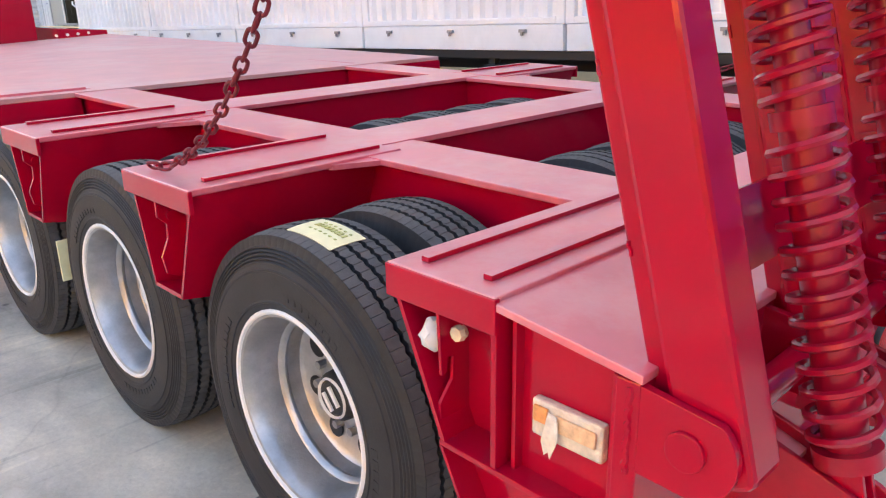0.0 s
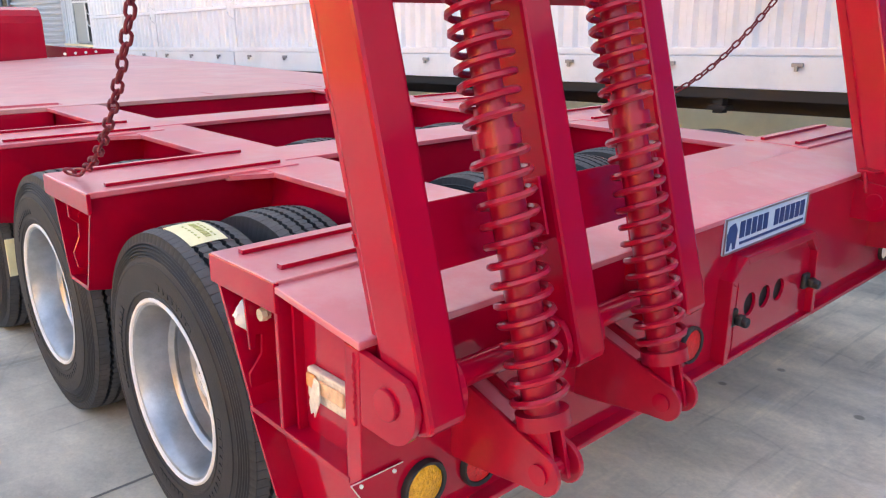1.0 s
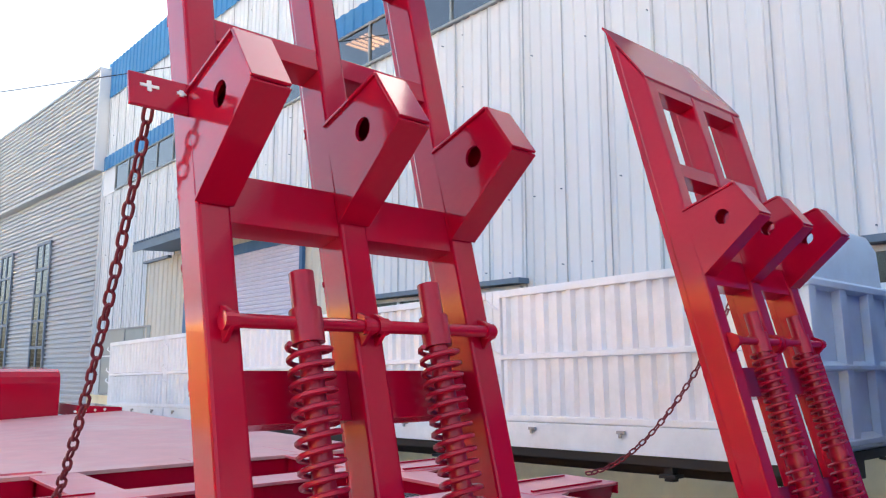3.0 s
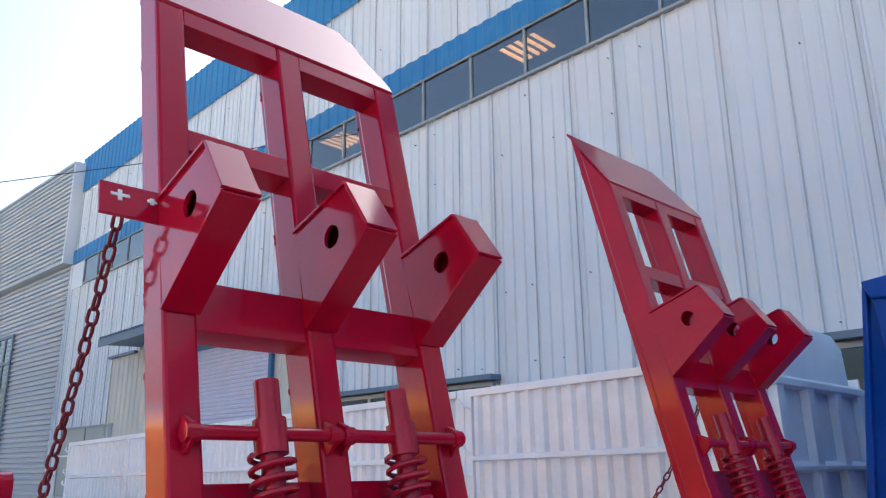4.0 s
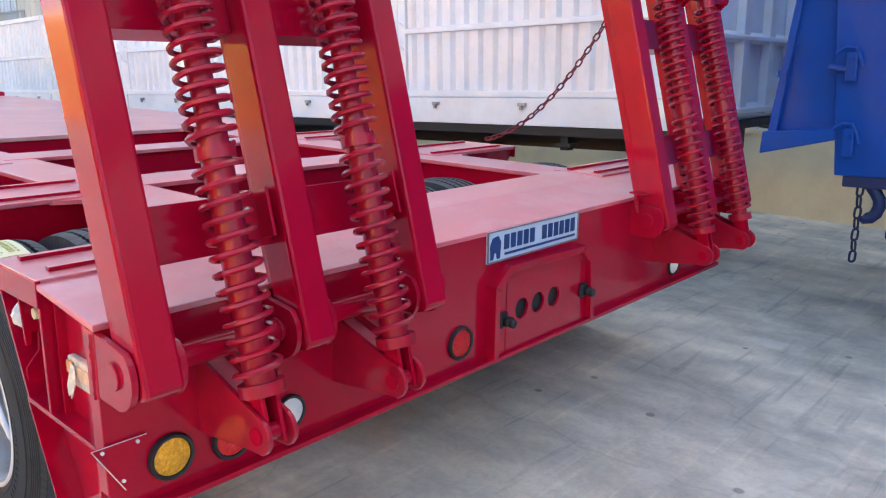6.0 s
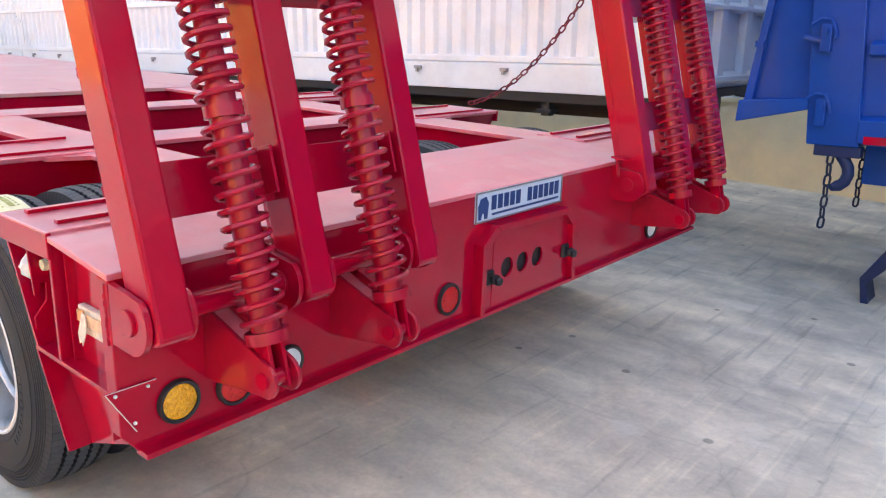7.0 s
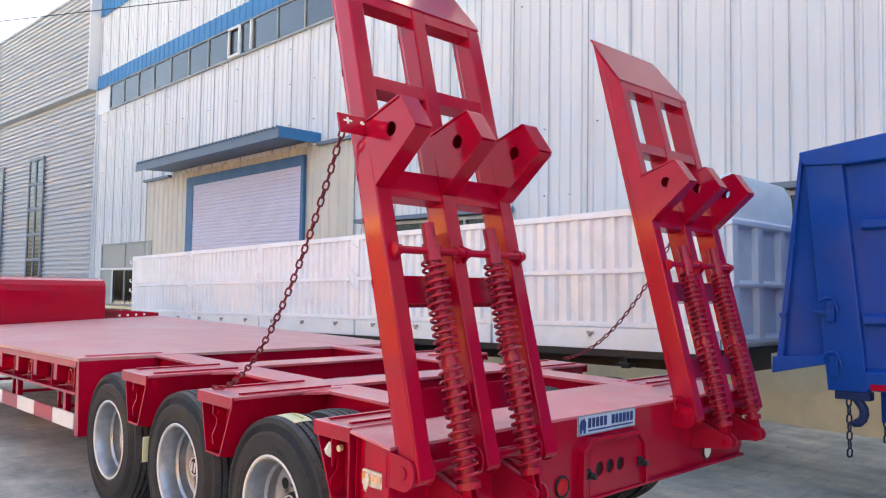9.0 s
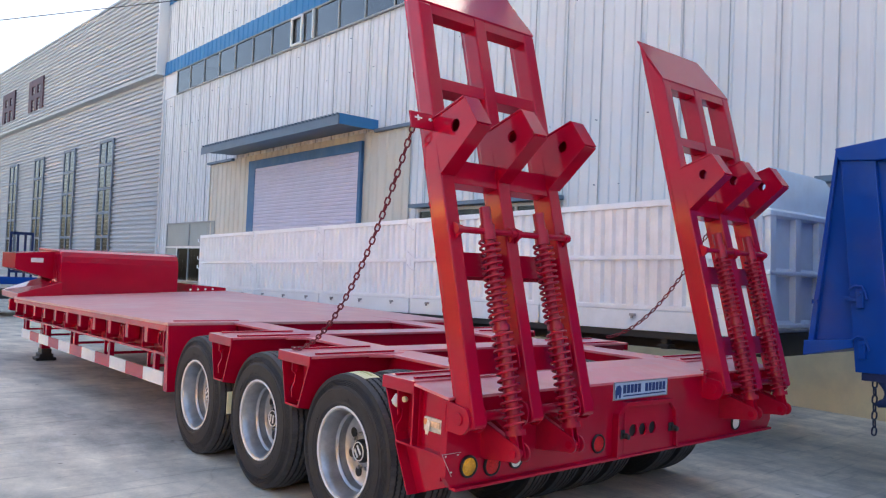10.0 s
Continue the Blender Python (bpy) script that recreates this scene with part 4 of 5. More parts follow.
for k in range(11):
    ang = a0 + (a1 - a0) * k / 10
    row = []
    for xx in (-1.715, -1.675, -1.63, -1.59):
        r = TR + 0.003 - 0.012 * ((xx + 1.6375) / 0.1165) ** 2
        row.append(bm.verts.new((xx, 1.16 - r * math.cos(ang), HUB_Z + r * math.sin(ang))))
    if prev:
        for i in range(3):
            bm.faces.new((prev[i], prev[i + 1], row[i + 1], row[i]))
    prev = row
lab = part("tyre_label", bm, LABEL_YELLOW, trailer, "pale yellow paper label on the tread")
mod = lab.modifiers.new("thick", "SOLIDIFY")
mod.thickness = 0.002
for k, xx in enumerate((-1.672, -1.640, -1.618)):
    for i in range(9 if k == 1 else 6):
        ang = radians(78.5 + (1.55 if k == 1 else 2.3) * i)
        r = TR + 0.0050 - 0.012 * ((xx + 1.6375) / 0.1165) ** 2
        m = pose(xx, 1.16 - r * math.cos(ang), HUB_Z + r * math.sin(ang), 90 - math.degrees(ang))
        part("print_mark", box(B(), -0.010 if k == 1 else -0.003, 0.010 if k == 1 else 0.003, -0.004, 0.004 + 0.002 * (i % 2), -0.001, 0.0006), LABEL_PRINT, lab, at=m)
for yy in (2.96,):
    part("mud_flap_tag", box(B(), -1.80, -1.70, yy, yy + 0.012, 0.47, 0.66), LABEL_YELLOW, trailer, "pale yellow tag between the tyres")


# expansion joint in the yard
jt = B()
for a, b in ((-14.0, -3.2), (-3.18, -2.2), (-2.15, 2.4)):
    f = lambda x: 1.60 + 0.03 * math.sin(x * 0.9)
    hexa(jt, [(a, f(a) - 0.006, ground_height(f(a)) - 0.02), (b, f(b) - 0.006, ground_height(f(b)) - 0.02), (b, f(b) + 0.006, ground_height(f(b)) - 0.02), (a, f(a) + 0.006, ground_height(f(a)) - 0.02)],
         [(a, f(a) - 0.006, ground_height(f(a) - 0.006) + 0.002), (b, f(b) - 0.006, ground_height(f(b) - 0.006) + 0.002), (b, f(b) + 0.006, ground_height(f(b) + 0.006) + 0.002), (a, f(a) + 0.006, ground_height(f(a) + 0.006) + 0.002)])
tagged(part("expansion_joint", jt, JOINT), "dark filled joint in the concrete yard", "joint", kind="structure")

# ---- ramps ----
LEAN_BACK = 15.34
PIN_Y, PIN_Z = -0.088, 0.985
RAMP_X = (-1.806, 0.854)     # left edges of the two ramps
SX = (0.0, 0.474, 0.950)     # left faces of the three stringers
SW = 0.103                   # their width
V0, V1, VT = -0.10, 0.030, 0.075     # back and front of a stringer, face of the runner plate on it
INSET = 0.024                # the runner stands back from the stringer's sides
SPRING_X = (0.285, 0.765)


def helix(x0, y0, z0, y1, z1, r, wire, turns, n=14, seg=6):
    """A coil from (y0, z0) to (y1, z1) round a slanting axis in the plane x0."""
    a, b = Vector((x0, y0, z0)), Vector((x0, y1, z1))
    d = (b - a).normalized()
    s = Vector((1, 0, 0))
    t = d.cross(s)
    pts = []
    total = int(turns * n)
    for k in range(total + 1):
        ang = k * math.tau / n
        pts.append(a + (b - a) * k / total + r * (math.cos(ang) * s + math.sin(ang) * t))
    return sweep(B(), pts, wire, seg)


def build_ramp():
    """In its own axes: x across, y through the ramp (front is +), z up along it from the hinge pin."""
    ramp = part("loading_ramp", tube(B(), (-0.022, 0, 0), (SX[2] + SW + 0.022, 0, 0), 0.032, 20), RED, trailer, "raised red spring-assisted loading ramp", smooth=True)
    for sx in SX:
        bm = prism(B(), [(V0, -0.048), (V0 + 0.005, -0.060), (V0 + 0.016, -0.068), (V0 + 0.035, -0.072), (-0.03, -0.072), (0.0, -0.066), (V1 - 0.008, -0.05), (V1, -0.02), (V1, 2.90), (V0, 2.59)], "x", sx, sx + SW)
        st = part("stringer", bm, RED, ramp, bevel=0.011)
        part("runner", prism(B(), [(V1 - 0.004, 0.02), (VT, 0.03), (VT, 3.02), (V1 - 0.004, 2.90)], "x", sx + INSET, sx + SW - INSET), RED, ramp, bevel=0.006)
        # weld between stringer and runner, and the stitches along its edge
        bead = [(sx + INSET - 0.003 + random.uniform(-0.003, 0.002), V1 + 0.004 + random.uniform(-0.002, 0.003), 0.04 + 0.02 * k) for k in range(142)]
        part("weld_bead", sweep(B(), bead, 0.006, 6), RED, ramp, smooth=True)
        for k in range(9):
            u = 0.36 + 0.30 * k + random.uniform(-0.05, 0.05)
            st = [(sx + INSET + random.uniform(-0.002, 0.001), VT - 0.006 + random.uniform(-0.002, 0.002), u + 0.009 * j) for j in range(random.randint(3, 6))]
            part("weld_stitch", sweep(B(), st, 0.004, 6), RED, ramp, smooth=True)
    for u0, u1, v0, v1 in ((0.238, 0.386, -0.03, 0.075), (0.828, 0.978, -0.03, 0.075), (1.395, 1.55, -0.085, 0.075), (2.01, 2.09, -0.09, 0.075), (2.535, 2.606, -0.094, 0.075)):
        v1 = VT - 0.006 if u0 < 1.2 else (0.02 if u0 < 2.5 else 0.004)
        for a, b in ((SX[0] + SW, SX[1]), (SX[1] + SW, SX[2])):
            if u0 > 1.2:
                prof = [(v0, u0), (v1, u0), (v1, u0 + 0.012), (v0 + 0.012, u0 + 0.012), (v0 + 0.012, u1 - 0.012), (v1, u1 - 0.012), (v1, u1), (v0, u1)]
            else:
                prof = [(v0, u0), (v1, u0), (v1, u0 + 0.012), (v0 + 0.012, u0 + 0.012), (v0 + 0.012, u1), (v0, u1)]
            part("cross_bar", prism(B(), prof, "x", a, b), RED, ramp, bevel=0.002)
    # the bevelled tip plate, cut at one corner
    wid = SX[2] + SW
    k = (3.03 - 2.59) / (VT - V0)
    vs = lambda v: 2.59 + k * (v - V0) + 0.001
    bm = B()
    pts = [(0.0, V0 + 0.004), (wid, V0 + 0.004), (wid, V0 + 0.03), (wid - 0.05, V0 + 0.10), (wid - 0.10, VT + 0.003), (0.0, VT + 0.003)]
    hexa(bm, [(x, v, vs(v)) for x, v in pts], [(x, v - 0.006, vs(v) + 0.011) for x, v in pts])
    part("tip_plate", bm, RED, ramp, bevel=0.002)
    bm = box(B(), SX[0] + SW, SX[2], VT - 0.018, VT - 0.005, 2.60, 2.96)
    part("tip_skin", bm, RED, ramp)
    for sx in SX:
        # gusset box that the ramp rests on when lowered
        out = [(-0.10, 1.443), (-0.085, 1.788), (-0.386, 1.813), (-0.461, 1.623)]
        g = part("rest_box", disc_plate(B(), out, [(-0.279, 1.680, 0.039)], "x", sx + 0.0, sx + 0.012), RED, ramp)
        part("cheek", disc_plate(B(), out, [(-0.279, 1.680, 0.039)], "x", sx + SW - 0.018, sx + SW - 0.006), RED, g)
        for (a, b), (c, d) in zip(out[1:], out[2:] + out[:1]):
            n = Vector((-(d - b), c - a)).normalized() * 0.011
            q = [(a, b), (c, d), (c - n.x, d - n.y), (a - n.x, b - n.y)]
            part("wrap_plate", prism(B(), q, "x", sx - 0.010, sx + SW + 0.005), RED, g, bevel=0.002)
    # shaft that the springs hang from, its lugs
    SU, SV = 1.086, -0.135
    part("spring_shaft", tube(B(), (0.03, SV, SU), (wid - 0.02, SV, SU), 0.020, 16), RED, ramp, smooth=True)
    for sx in (0.05, 0.495, 0.548, 1.005):
        bm = prism(B(), [(-0.098, SU - 0.052), (-0.112, SU - 0.05), (-0.156, SU - 0.02), (-0.156, SU + 0.02), (-0.112, SU + 0.05), (-0.098, SU + 0.052)], "x", sx - 0.008, sx + 0.008)
        part("shaft_lug", bm, RED, ramp, bevel=0.003)
        part("washer", tube(B(), (sx - 0.02, SV, SU), (sx + 0.02, SV, SU), 0.027, 14), RED, ramp)
    # spring struts: from the shaft down to the bracket pin
    ci, si = math.cos(radians(LEAN_BACK)), math.sin(radians(LEAN_BACK))
    dy, dz = -0.275 - PIN_Y, 0.797 - PIN_Z
    PV, PU = ci * dy - si * dz, si * dy + ci * dz
    ax = Vector((0, SV - PV, SU - PU))
    L = ax.length
    ax.normalize()
    at = lambda f: (PV + (SV - PV) * f, PU + (SU - PU) * f)
    for sx in SPRING_X:
        p = lambda f: (sx, *at(f))
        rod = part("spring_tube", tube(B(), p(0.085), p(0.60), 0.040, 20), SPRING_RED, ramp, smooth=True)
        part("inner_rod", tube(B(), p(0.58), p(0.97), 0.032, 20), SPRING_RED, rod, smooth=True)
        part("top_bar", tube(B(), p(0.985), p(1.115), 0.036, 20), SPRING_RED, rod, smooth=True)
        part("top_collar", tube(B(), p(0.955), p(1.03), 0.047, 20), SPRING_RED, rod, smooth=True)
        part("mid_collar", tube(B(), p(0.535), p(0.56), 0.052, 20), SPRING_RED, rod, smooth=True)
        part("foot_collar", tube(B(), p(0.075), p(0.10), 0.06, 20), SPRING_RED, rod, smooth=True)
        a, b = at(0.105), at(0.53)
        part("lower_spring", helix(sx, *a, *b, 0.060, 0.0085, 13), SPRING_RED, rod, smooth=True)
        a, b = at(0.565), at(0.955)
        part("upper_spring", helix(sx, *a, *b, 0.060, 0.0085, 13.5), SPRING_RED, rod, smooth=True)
        for s in (-1, 1):
            q0, q1 = at(0.0), at(0.08)
            bm = prism(B(), [(q0[0] - 0.028, q0[1] - 0.03), (q0[0] + 0.028, q0[1] - 0.03), (q1[0] + 0.03, q1[1]), (q1[0] - 0.03, q1[1])], "x", sx + s * 0.022 - 0.006, sx + s * 0.022 + 0.006)
            part("fork", bm, RED, rod, bevel=0.002)
        # guard plate beside the strut
        part("guide_plate", box(B(), sx + 0.155, sx + 0.165, -0.09, 0.0, 0.26, 0.395), RED, ramp, bevel=0.002)
    # chain lug at the outer edge
    ci = 1.775
    part("chain_lug", box(B(), -0.17, 0.0, -0.085, -0.072, ci - 0.055, ci + 0.05), RED, ramp, bevel=0.002)
    for x, w, h in ((-0.112, 0.027, 0.017), (-0.018, 0.014, 0.010)):
        bm = box(B(), x - w, x + w, -0.0885, -0.084, ci + 0.007, ci + 0.016)
        box(bm, x - 0.007, x + 0.005, -0.0886, -0.084, ci + 0.011 - h, ci + 0.011 + h)
        part("lug_slot", bm, WHITE_PLASTIC, ramp)
    return ramp


ramp = build_ramp()
ramp.matrix_basis = pose(RAMP_X[0], PIN_Y, PIN_Z, -LEAN_BACK)
ramp2 = copy_thing(ramp, pose(RAMP_X[1], PIN_Y, PIN_Z + 0.012, -LEAN_BACK))
for o in list(ramp2.children):
    if o.name.split(".")[0] in ("chain_lug", "lug_slot"):
        o.matrix_basis = pose(SX[2] + SW + 0.17 + (0.06 if o.name.startswith("lug") else 0), 0, 0)

# hinge lugs and spring brackets on the rear beam
for rx in RAMP_X:
    for sx in SX:
        for x in (rx + sx - 0.012, rx + sx + SW + 0.012):
            pts = [(0.018, 1.0735), (0.018, 0.902), (-0.09, 0.898)]
            for k in range(17):
                a = radians(-88 + 8.6 * k)
                pts.append((PIN_Y - 0.088 * math.cos(a), PIN_Z + 0.088 * math.sin(a)))
            part("hinge_lug", prism(B(), pts, "x", x - 0.009, x + 0.009), RED, trailer, bevel=0.004)
            part("pin_head", tube(B(), (x - 0.018, PIN_Y, PIN_Z), (x + 0.018, PIN_Y, PIN_Z), 0.036, 24), RED, trailer, bevel=0.003)
    for sx in SPRING_X:
        for s in (-1, 1):
            x = rx + sx + 0.004 + s * 0.039
            pts = [(0.004, 0.945), (0.004, 0.715), (-0.06, 0.72), (-0.24, 0.746)]
            for k in range(9):
                a = radians(-70 + 17 * k)
                pts.append((-0.275 - 0.052 * math.cos(a), 0.797 + 0.052 * math.sin(a)))
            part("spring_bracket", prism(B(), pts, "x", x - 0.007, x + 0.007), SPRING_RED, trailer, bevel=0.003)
        part("bracket_pin", tube(B(), (rx + sx - 0.049, -0.275, 0.797), (rx + sx + 0.057, -0.275, 0.797), 0.024, 16), RED, trailer)
        bm = prism(B(), [(0.0, 0.925), (-0.165, 0.866), (-0.165, 0.854), (0.0, 0.912)], "x", rx + sx - 0.028, rx + sx + 0.036)
        part("bracket_web", bm, RED_SKY_TOP, trailer)

bm = hexa(B(), [(0.745, -0.10, 1.118), (0.865, -0.10, 1.108), (0.865, -0.03, 1.116), (0.745, -0.03, 1.126)], [(0.745, -0.10, 1.126), (0.865, -0.10, 1.116), (0.865, -0.03, 1.124), (0.745, -0.03, 1.134)])
part("hinge_stop", bm, RED, trailer, bevel=0.002)
clip = [(0.752, -0.06, 1.118), (0.745, -0.066, 1.09), (0.752, -0.07, 1.05), (0.765, -0.07, 1.035), (0.772, -0.066, 1.06), (0.760, -0.064, 1.10)]
part("pin_clip", sweep(B(), clip, 0.006, 6), RED, trailer, smooth=True)

# ---- chains ----
LINK, WIRE = 0.066, 0.0058
bm = B()
pts = []
for k in range(20):
    a = k * math.tau / 20
    c, s = math.cos(a), math.sin(a)
    pts.append((0.0, 0.0148 * c, (LINK / 2 - 0.021) * (1 if s > 0 else -1) * min(1, abs(s) * 3) + 0.0148 * s))
link_mesh = mesh_of(sweep(bm, pts, WIRE, 7, True), "link", CHAIN, True)


def chain(p0, p1, sag, label, tail=0):
    """Links along a hanging line; each link is turned a quarter against the last."""
    p0, p1 = Vector(p0), Vector(p1)
    anchor = tagged(new("chain", link_mesh), label, "chain", "ramp chains")
    tilt = pose(0, 0, 0, 1.9)
    line = lambda f: p0.lerp(p1, f) - Vector((0, 0, sag * 4 * f * (1 - f)))
    n = 400
    run, stops, last, need = 0, [line(0)], line(0), LINK - 2.6 * WIRE
    for k in range(1, n + 1):
        q = line(k / n)
        run += (q - last).length
        last = q
        if run >= need:
            stops.append(q)
            run -= need
    for k in range(len(stops) - 1):
        d = stops[k + 1] - stops[k]
        rot = d.to_track_quat("Z", "Y").to_matrix().to_4x4()
        m = Matrix.Translation((stops[k] + stops[k + 1]) / 2) @ rot @ pose(0, 0, 0, 0, 0, 45 + 90 * (k % 2) + 8 * math.sin(k * 1.7))
        if k == 0:
            anchor.matrix_basis = tilt @ m
            inv = m.inverted()
        else:
            o = new("link", link_mesh)
            o.parent, o.matrix_basis = anchor, inv @ m
    return anchor


chain((-1.885, 0.366, 2.753), (-1.752, 1.813, 1.172), 0.30, "rust-red chain holding the raised ramp")
chain((-1.752, 1.813, 1.166), (-1.80, 1.95, 1.158), 0.0, "rust-red chain end on the outrigger")
chain((1.982, 0.451, 2.77), (1.887, 1.802, 1.172), 0.342, "rust-red chain holding the raised ramp")


# ---- loading deck and gooseneck ----
def build_deck():
    Y0, Y1 = 4.35, 11.4
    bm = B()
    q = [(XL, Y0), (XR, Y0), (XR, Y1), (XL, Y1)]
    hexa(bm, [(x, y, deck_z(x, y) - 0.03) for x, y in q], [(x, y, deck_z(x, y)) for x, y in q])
    deck = part("deck_plate", bm, DECK_DUST_SKY, trailer, "pinkish-red steel loading deck, paled by dust and painted sky gloss", bevel=0.003)
    for x in (-1.0, 0.1, 1.1):
        bm = B()
        hexa(bm, [(x - 0.01, Y0 + 0.1, deck_z(x, Y0 + 0.1)), (x + 0.01, Y0 + 0.1, deck_z(x, Y0 + 0.1)), (x + 0.01, Y1, deck_z(x, Y1)), (x - 0.01, Y1, deck_z(x, Y1))],
             [(x - 0.006, Y0 + 0.1, deck_z(x, Y0 + 0.1) + 0.004), (x + 0.006, Y0 + 0.1, deck_z(x, Y0 + 0.1) + 0.004), (x + 0.006, Y1, deck_z(x, Y1) + 0.004), (x - 0.006, Y1, deck_z(x, Y1) + 0.004)])
        part("weld_seam", bm, RED_SKY_TOP, deck)
    part("grip_bar", box(B(), XL + 0.1, -1.02, Y0 + 0.1, Y0 + 0.125, 1.135, 1.153), RED_SKY_TOP, deck)
    # front of the axle bay
    part("bay_wall", box(B(), XL + 0.02, XR - 0.02, Y0 + 0.02, Y0 + 0.035, 0.55, 1.11), RED, trailer)
    for side in (-1, 1):
        X = lambda x: mir(x, side)
        pts = [(Y0 + 0.003, 1.107), (Y0 + 0.05, 1.107), (Y0 + 0.05, 0.45), (Y0 - 0.05, 0.45)]
        part("bay_fin", prism(B(), pts, "x", *sorted((X(XL + 0.003), X(XL + 0.02)))), RED, trailer)
        part("bay_face", prism(B(), [(Y0 - 0.01, 1.11), (Y0 + 0.005, 1.11), (Y0 - 0.05, 0.45), (Y0 - 0.065, 0.45)], "x", *sorted((X(XL), X(-1.1)))), RED, trailer)
        x = X(XL)
        h = lambda y: deck_z(x, y)
        bm = B()
        for za, zb, wd in ((-0.09, -0.03, 0.08), (-0.335, -0.31, 0.15)):
            a, b = sorted((X(XL), X(XL + wd)))
            q = [(a, Y0 + 0.05), (b, Y0 + 0.05), (b, Y1), (a, Y1)]
            hexa(bm, [(p[0], p[1], h(p[1]) + za) for p in q], [(p[0], p[1], h(p[1]) + zb) for p in q])
        rail = part("side_rail", bm, RED, trailer, "red side rail with bracket bays")
        a, b = sorted((X(XL + 0.14), X(XL + 0.155)))
        q = [(a, Y0 + 0.05), (b, Y0 + 0.05), (b, Y1), (a, Y1)]
        part("rail_web", hexa(B(), [(p[0], p[1], h(p[1]) - 0.33) for p in q], [(p[0], p[1], h(p[1]) - 0.03) for p in q]), RED, rail)
        for k in range(12):
            y = Y0 + 0.12 + 0.62 * k
            if y > Y1:
                break
            zl = h(y) - 0.305
            part("bracket", prism(B(), [(X(XL + 0.01), h(y) - 0.04), (X(XL + 0.14), h(y) - 0.04), (X(XL + 0.14), zl), (X(XL + 0.01), zl)], "y", y, y + 0.014), RED, rail, bevel=0.002)
            ring = [(X(XL + 0.075), y + 0.28 + 0.05 * math.cos(t), h(y) - 0.2 + 0.065 * math.sin(t)) for t in [j * math.tau / 12 for j in range(12)]]
            part("stake_pocket", hexa(B(), [(X(XL - 0.002), y + 0.44, zl + 0.05), (X(XL + 0.13), y + 0.44, zl + 0.03), (X(XL + 0.13), y + 0.54, zl + 0.03), (X(XL - 0.002), y + 0.54, zl + 0.05)],
                 [(X(XL - 0.002), y + 0.44, h(y) - 0.06), (X(XL + 0.13), y + 0.44, h(y) - 0.04), (X(XL + 0.13), y + 0.54, h(y) - 0.04), (X(XL - 0.002), y + 0.54, h(y) - 0.06)]), RED, rail, bevel=0.006)
            if k % 2 == 0:
                part("tie_ring", sweep(B(), ring, 0.011, 6, True), RED, rail, smooth=True)
    # side guard with red and white bands
    guard = None
    n = 11
    for k in range(n):
        ya, yb = 4.42 + (10.7 - 4.42) * k / n, 4.42 + (10.7 - 4.42) * (k + 1) / n
        za = lambda y: 0.565 - 0.0235 * (y - 4.42)
        bm = hexa(B(), [(XL, ya, za(ya) - 0.07), (XL + 0.02, ya, za(ya) - 0.07), (XL + 0.02, yb, za(yb) - 0.07), (XL, yb, za(yb) - 0.07)],
                  [(XL, ya, za(ya) + 0.07), (XL + 0.02, ya, za(ya) + 0.07), (XL + 0.02, yb, za(yb) + 0.07), (XL, yb, za(yb) + 0.07)])
        if guard is None:
            guard = part("side_guard", bm, STRIPE_WHITE, trailer, "side guard rail banded red and white")
        else:
            part("band", bm, RED if k % 2 else STRIPE_WHITE, guard)
    for y in (4.7, 6.2, 7.7, 9.2, 10.5):
        zb = deck_z(XL, y) - 0.37
        part("guard_post", box(B(), XL + 0.02, XL + 0.07, y, y + 0.07, 0.50 - 0.0235 * (y - 4.42), zb + 0.05), RED, guard)
        bm = box(B(), XL + 0.05, -1.0, y + 0.3, y + 0.33, zb - 0.16, zb - 0.13)
        box(bm, XL + 0.05, XL + 0.08, y + 0.3, y + 0.33, zb - 0.16, zb + 0.05)
        part("hanger", bm, RED, guard)
    # gooseneck and its rolled cover
    zb = lambda x: deck_z(x, 11.4)
    prof = [(11.45, 0.85), (11.45, 1.58), (11.47, 1.68), (11.53, 1.76), (11.62, 1.80), (13.1, 1.82), (13.1, 0.85)]
    neck = part("gooseneck", prism(B(), prof, "x", -1.12, 1.0), RED, trailer, "red gooseneck under a smooth cover", bevel=0.02)
    bm = B()
    for k in range(6):
        box(bm, -1.14 - 0.02 * (k % 2), -1.11, 11.47 + 0.05 * k, 11.50 + 0.05 * k, 1.2, 1.7)
    part("cover_folds", bm, RED, neck)
    part("neck_arm", prism(B(), [(-1.75, 1.70), (-1.1, 1.76), (-1.1, 1.25), (-1.2, 1.27), (-1.75, 1.43)], "y", 11.9, 13.0), RED, neck, "gooseneck side arm with a white label")
    part("arm_label", box(B(), -1.50, -1.30, 11.89, 11.90, 1.55, 1.63), WHITE_PLASTIC, neck)
    for s in (-1, 1):
        a = mir(-1.1, s)
        b = mir(-1.80, s)
        part("neck_wedge", hexa(B(), [(a, 11.3, zb(a) - 0.05), (b, 11.3, zb(b) - 0.05), (b, 12.6, zb(b) - 0.05), (a, 12.6, zb(a) - 0.05)], [(a, 11.3, zb(a) + (0.24 if s < 0 else 0.14)), (b, 11.3, zb(b) + 0.06), (b, 12.6, zb(b) + 0.06), (a, 12.6, zb(a) + (0.30 if s < 0 else 0.14))]), RED, neck, bevel=0.01)
    for k in range(4):
        x = 1.2 + 0.15 * k
        part("rivet", tube(B(), (x, 11.31, zb(x) + 0.045), (x, 11.285, zb(x) + 0.045), 0.02, 10), WHITE_PLASTIC, neck)
    # landing leg
    g = ground_height(11.4) - math.tan(radians(1.9)) * 11.4
    leg = part("landing_leg", box(B(), -1.37, -1.23, 11.35, 11.5, g + 0.1, 0.85), RED, trailer, "landing leg with black foot")
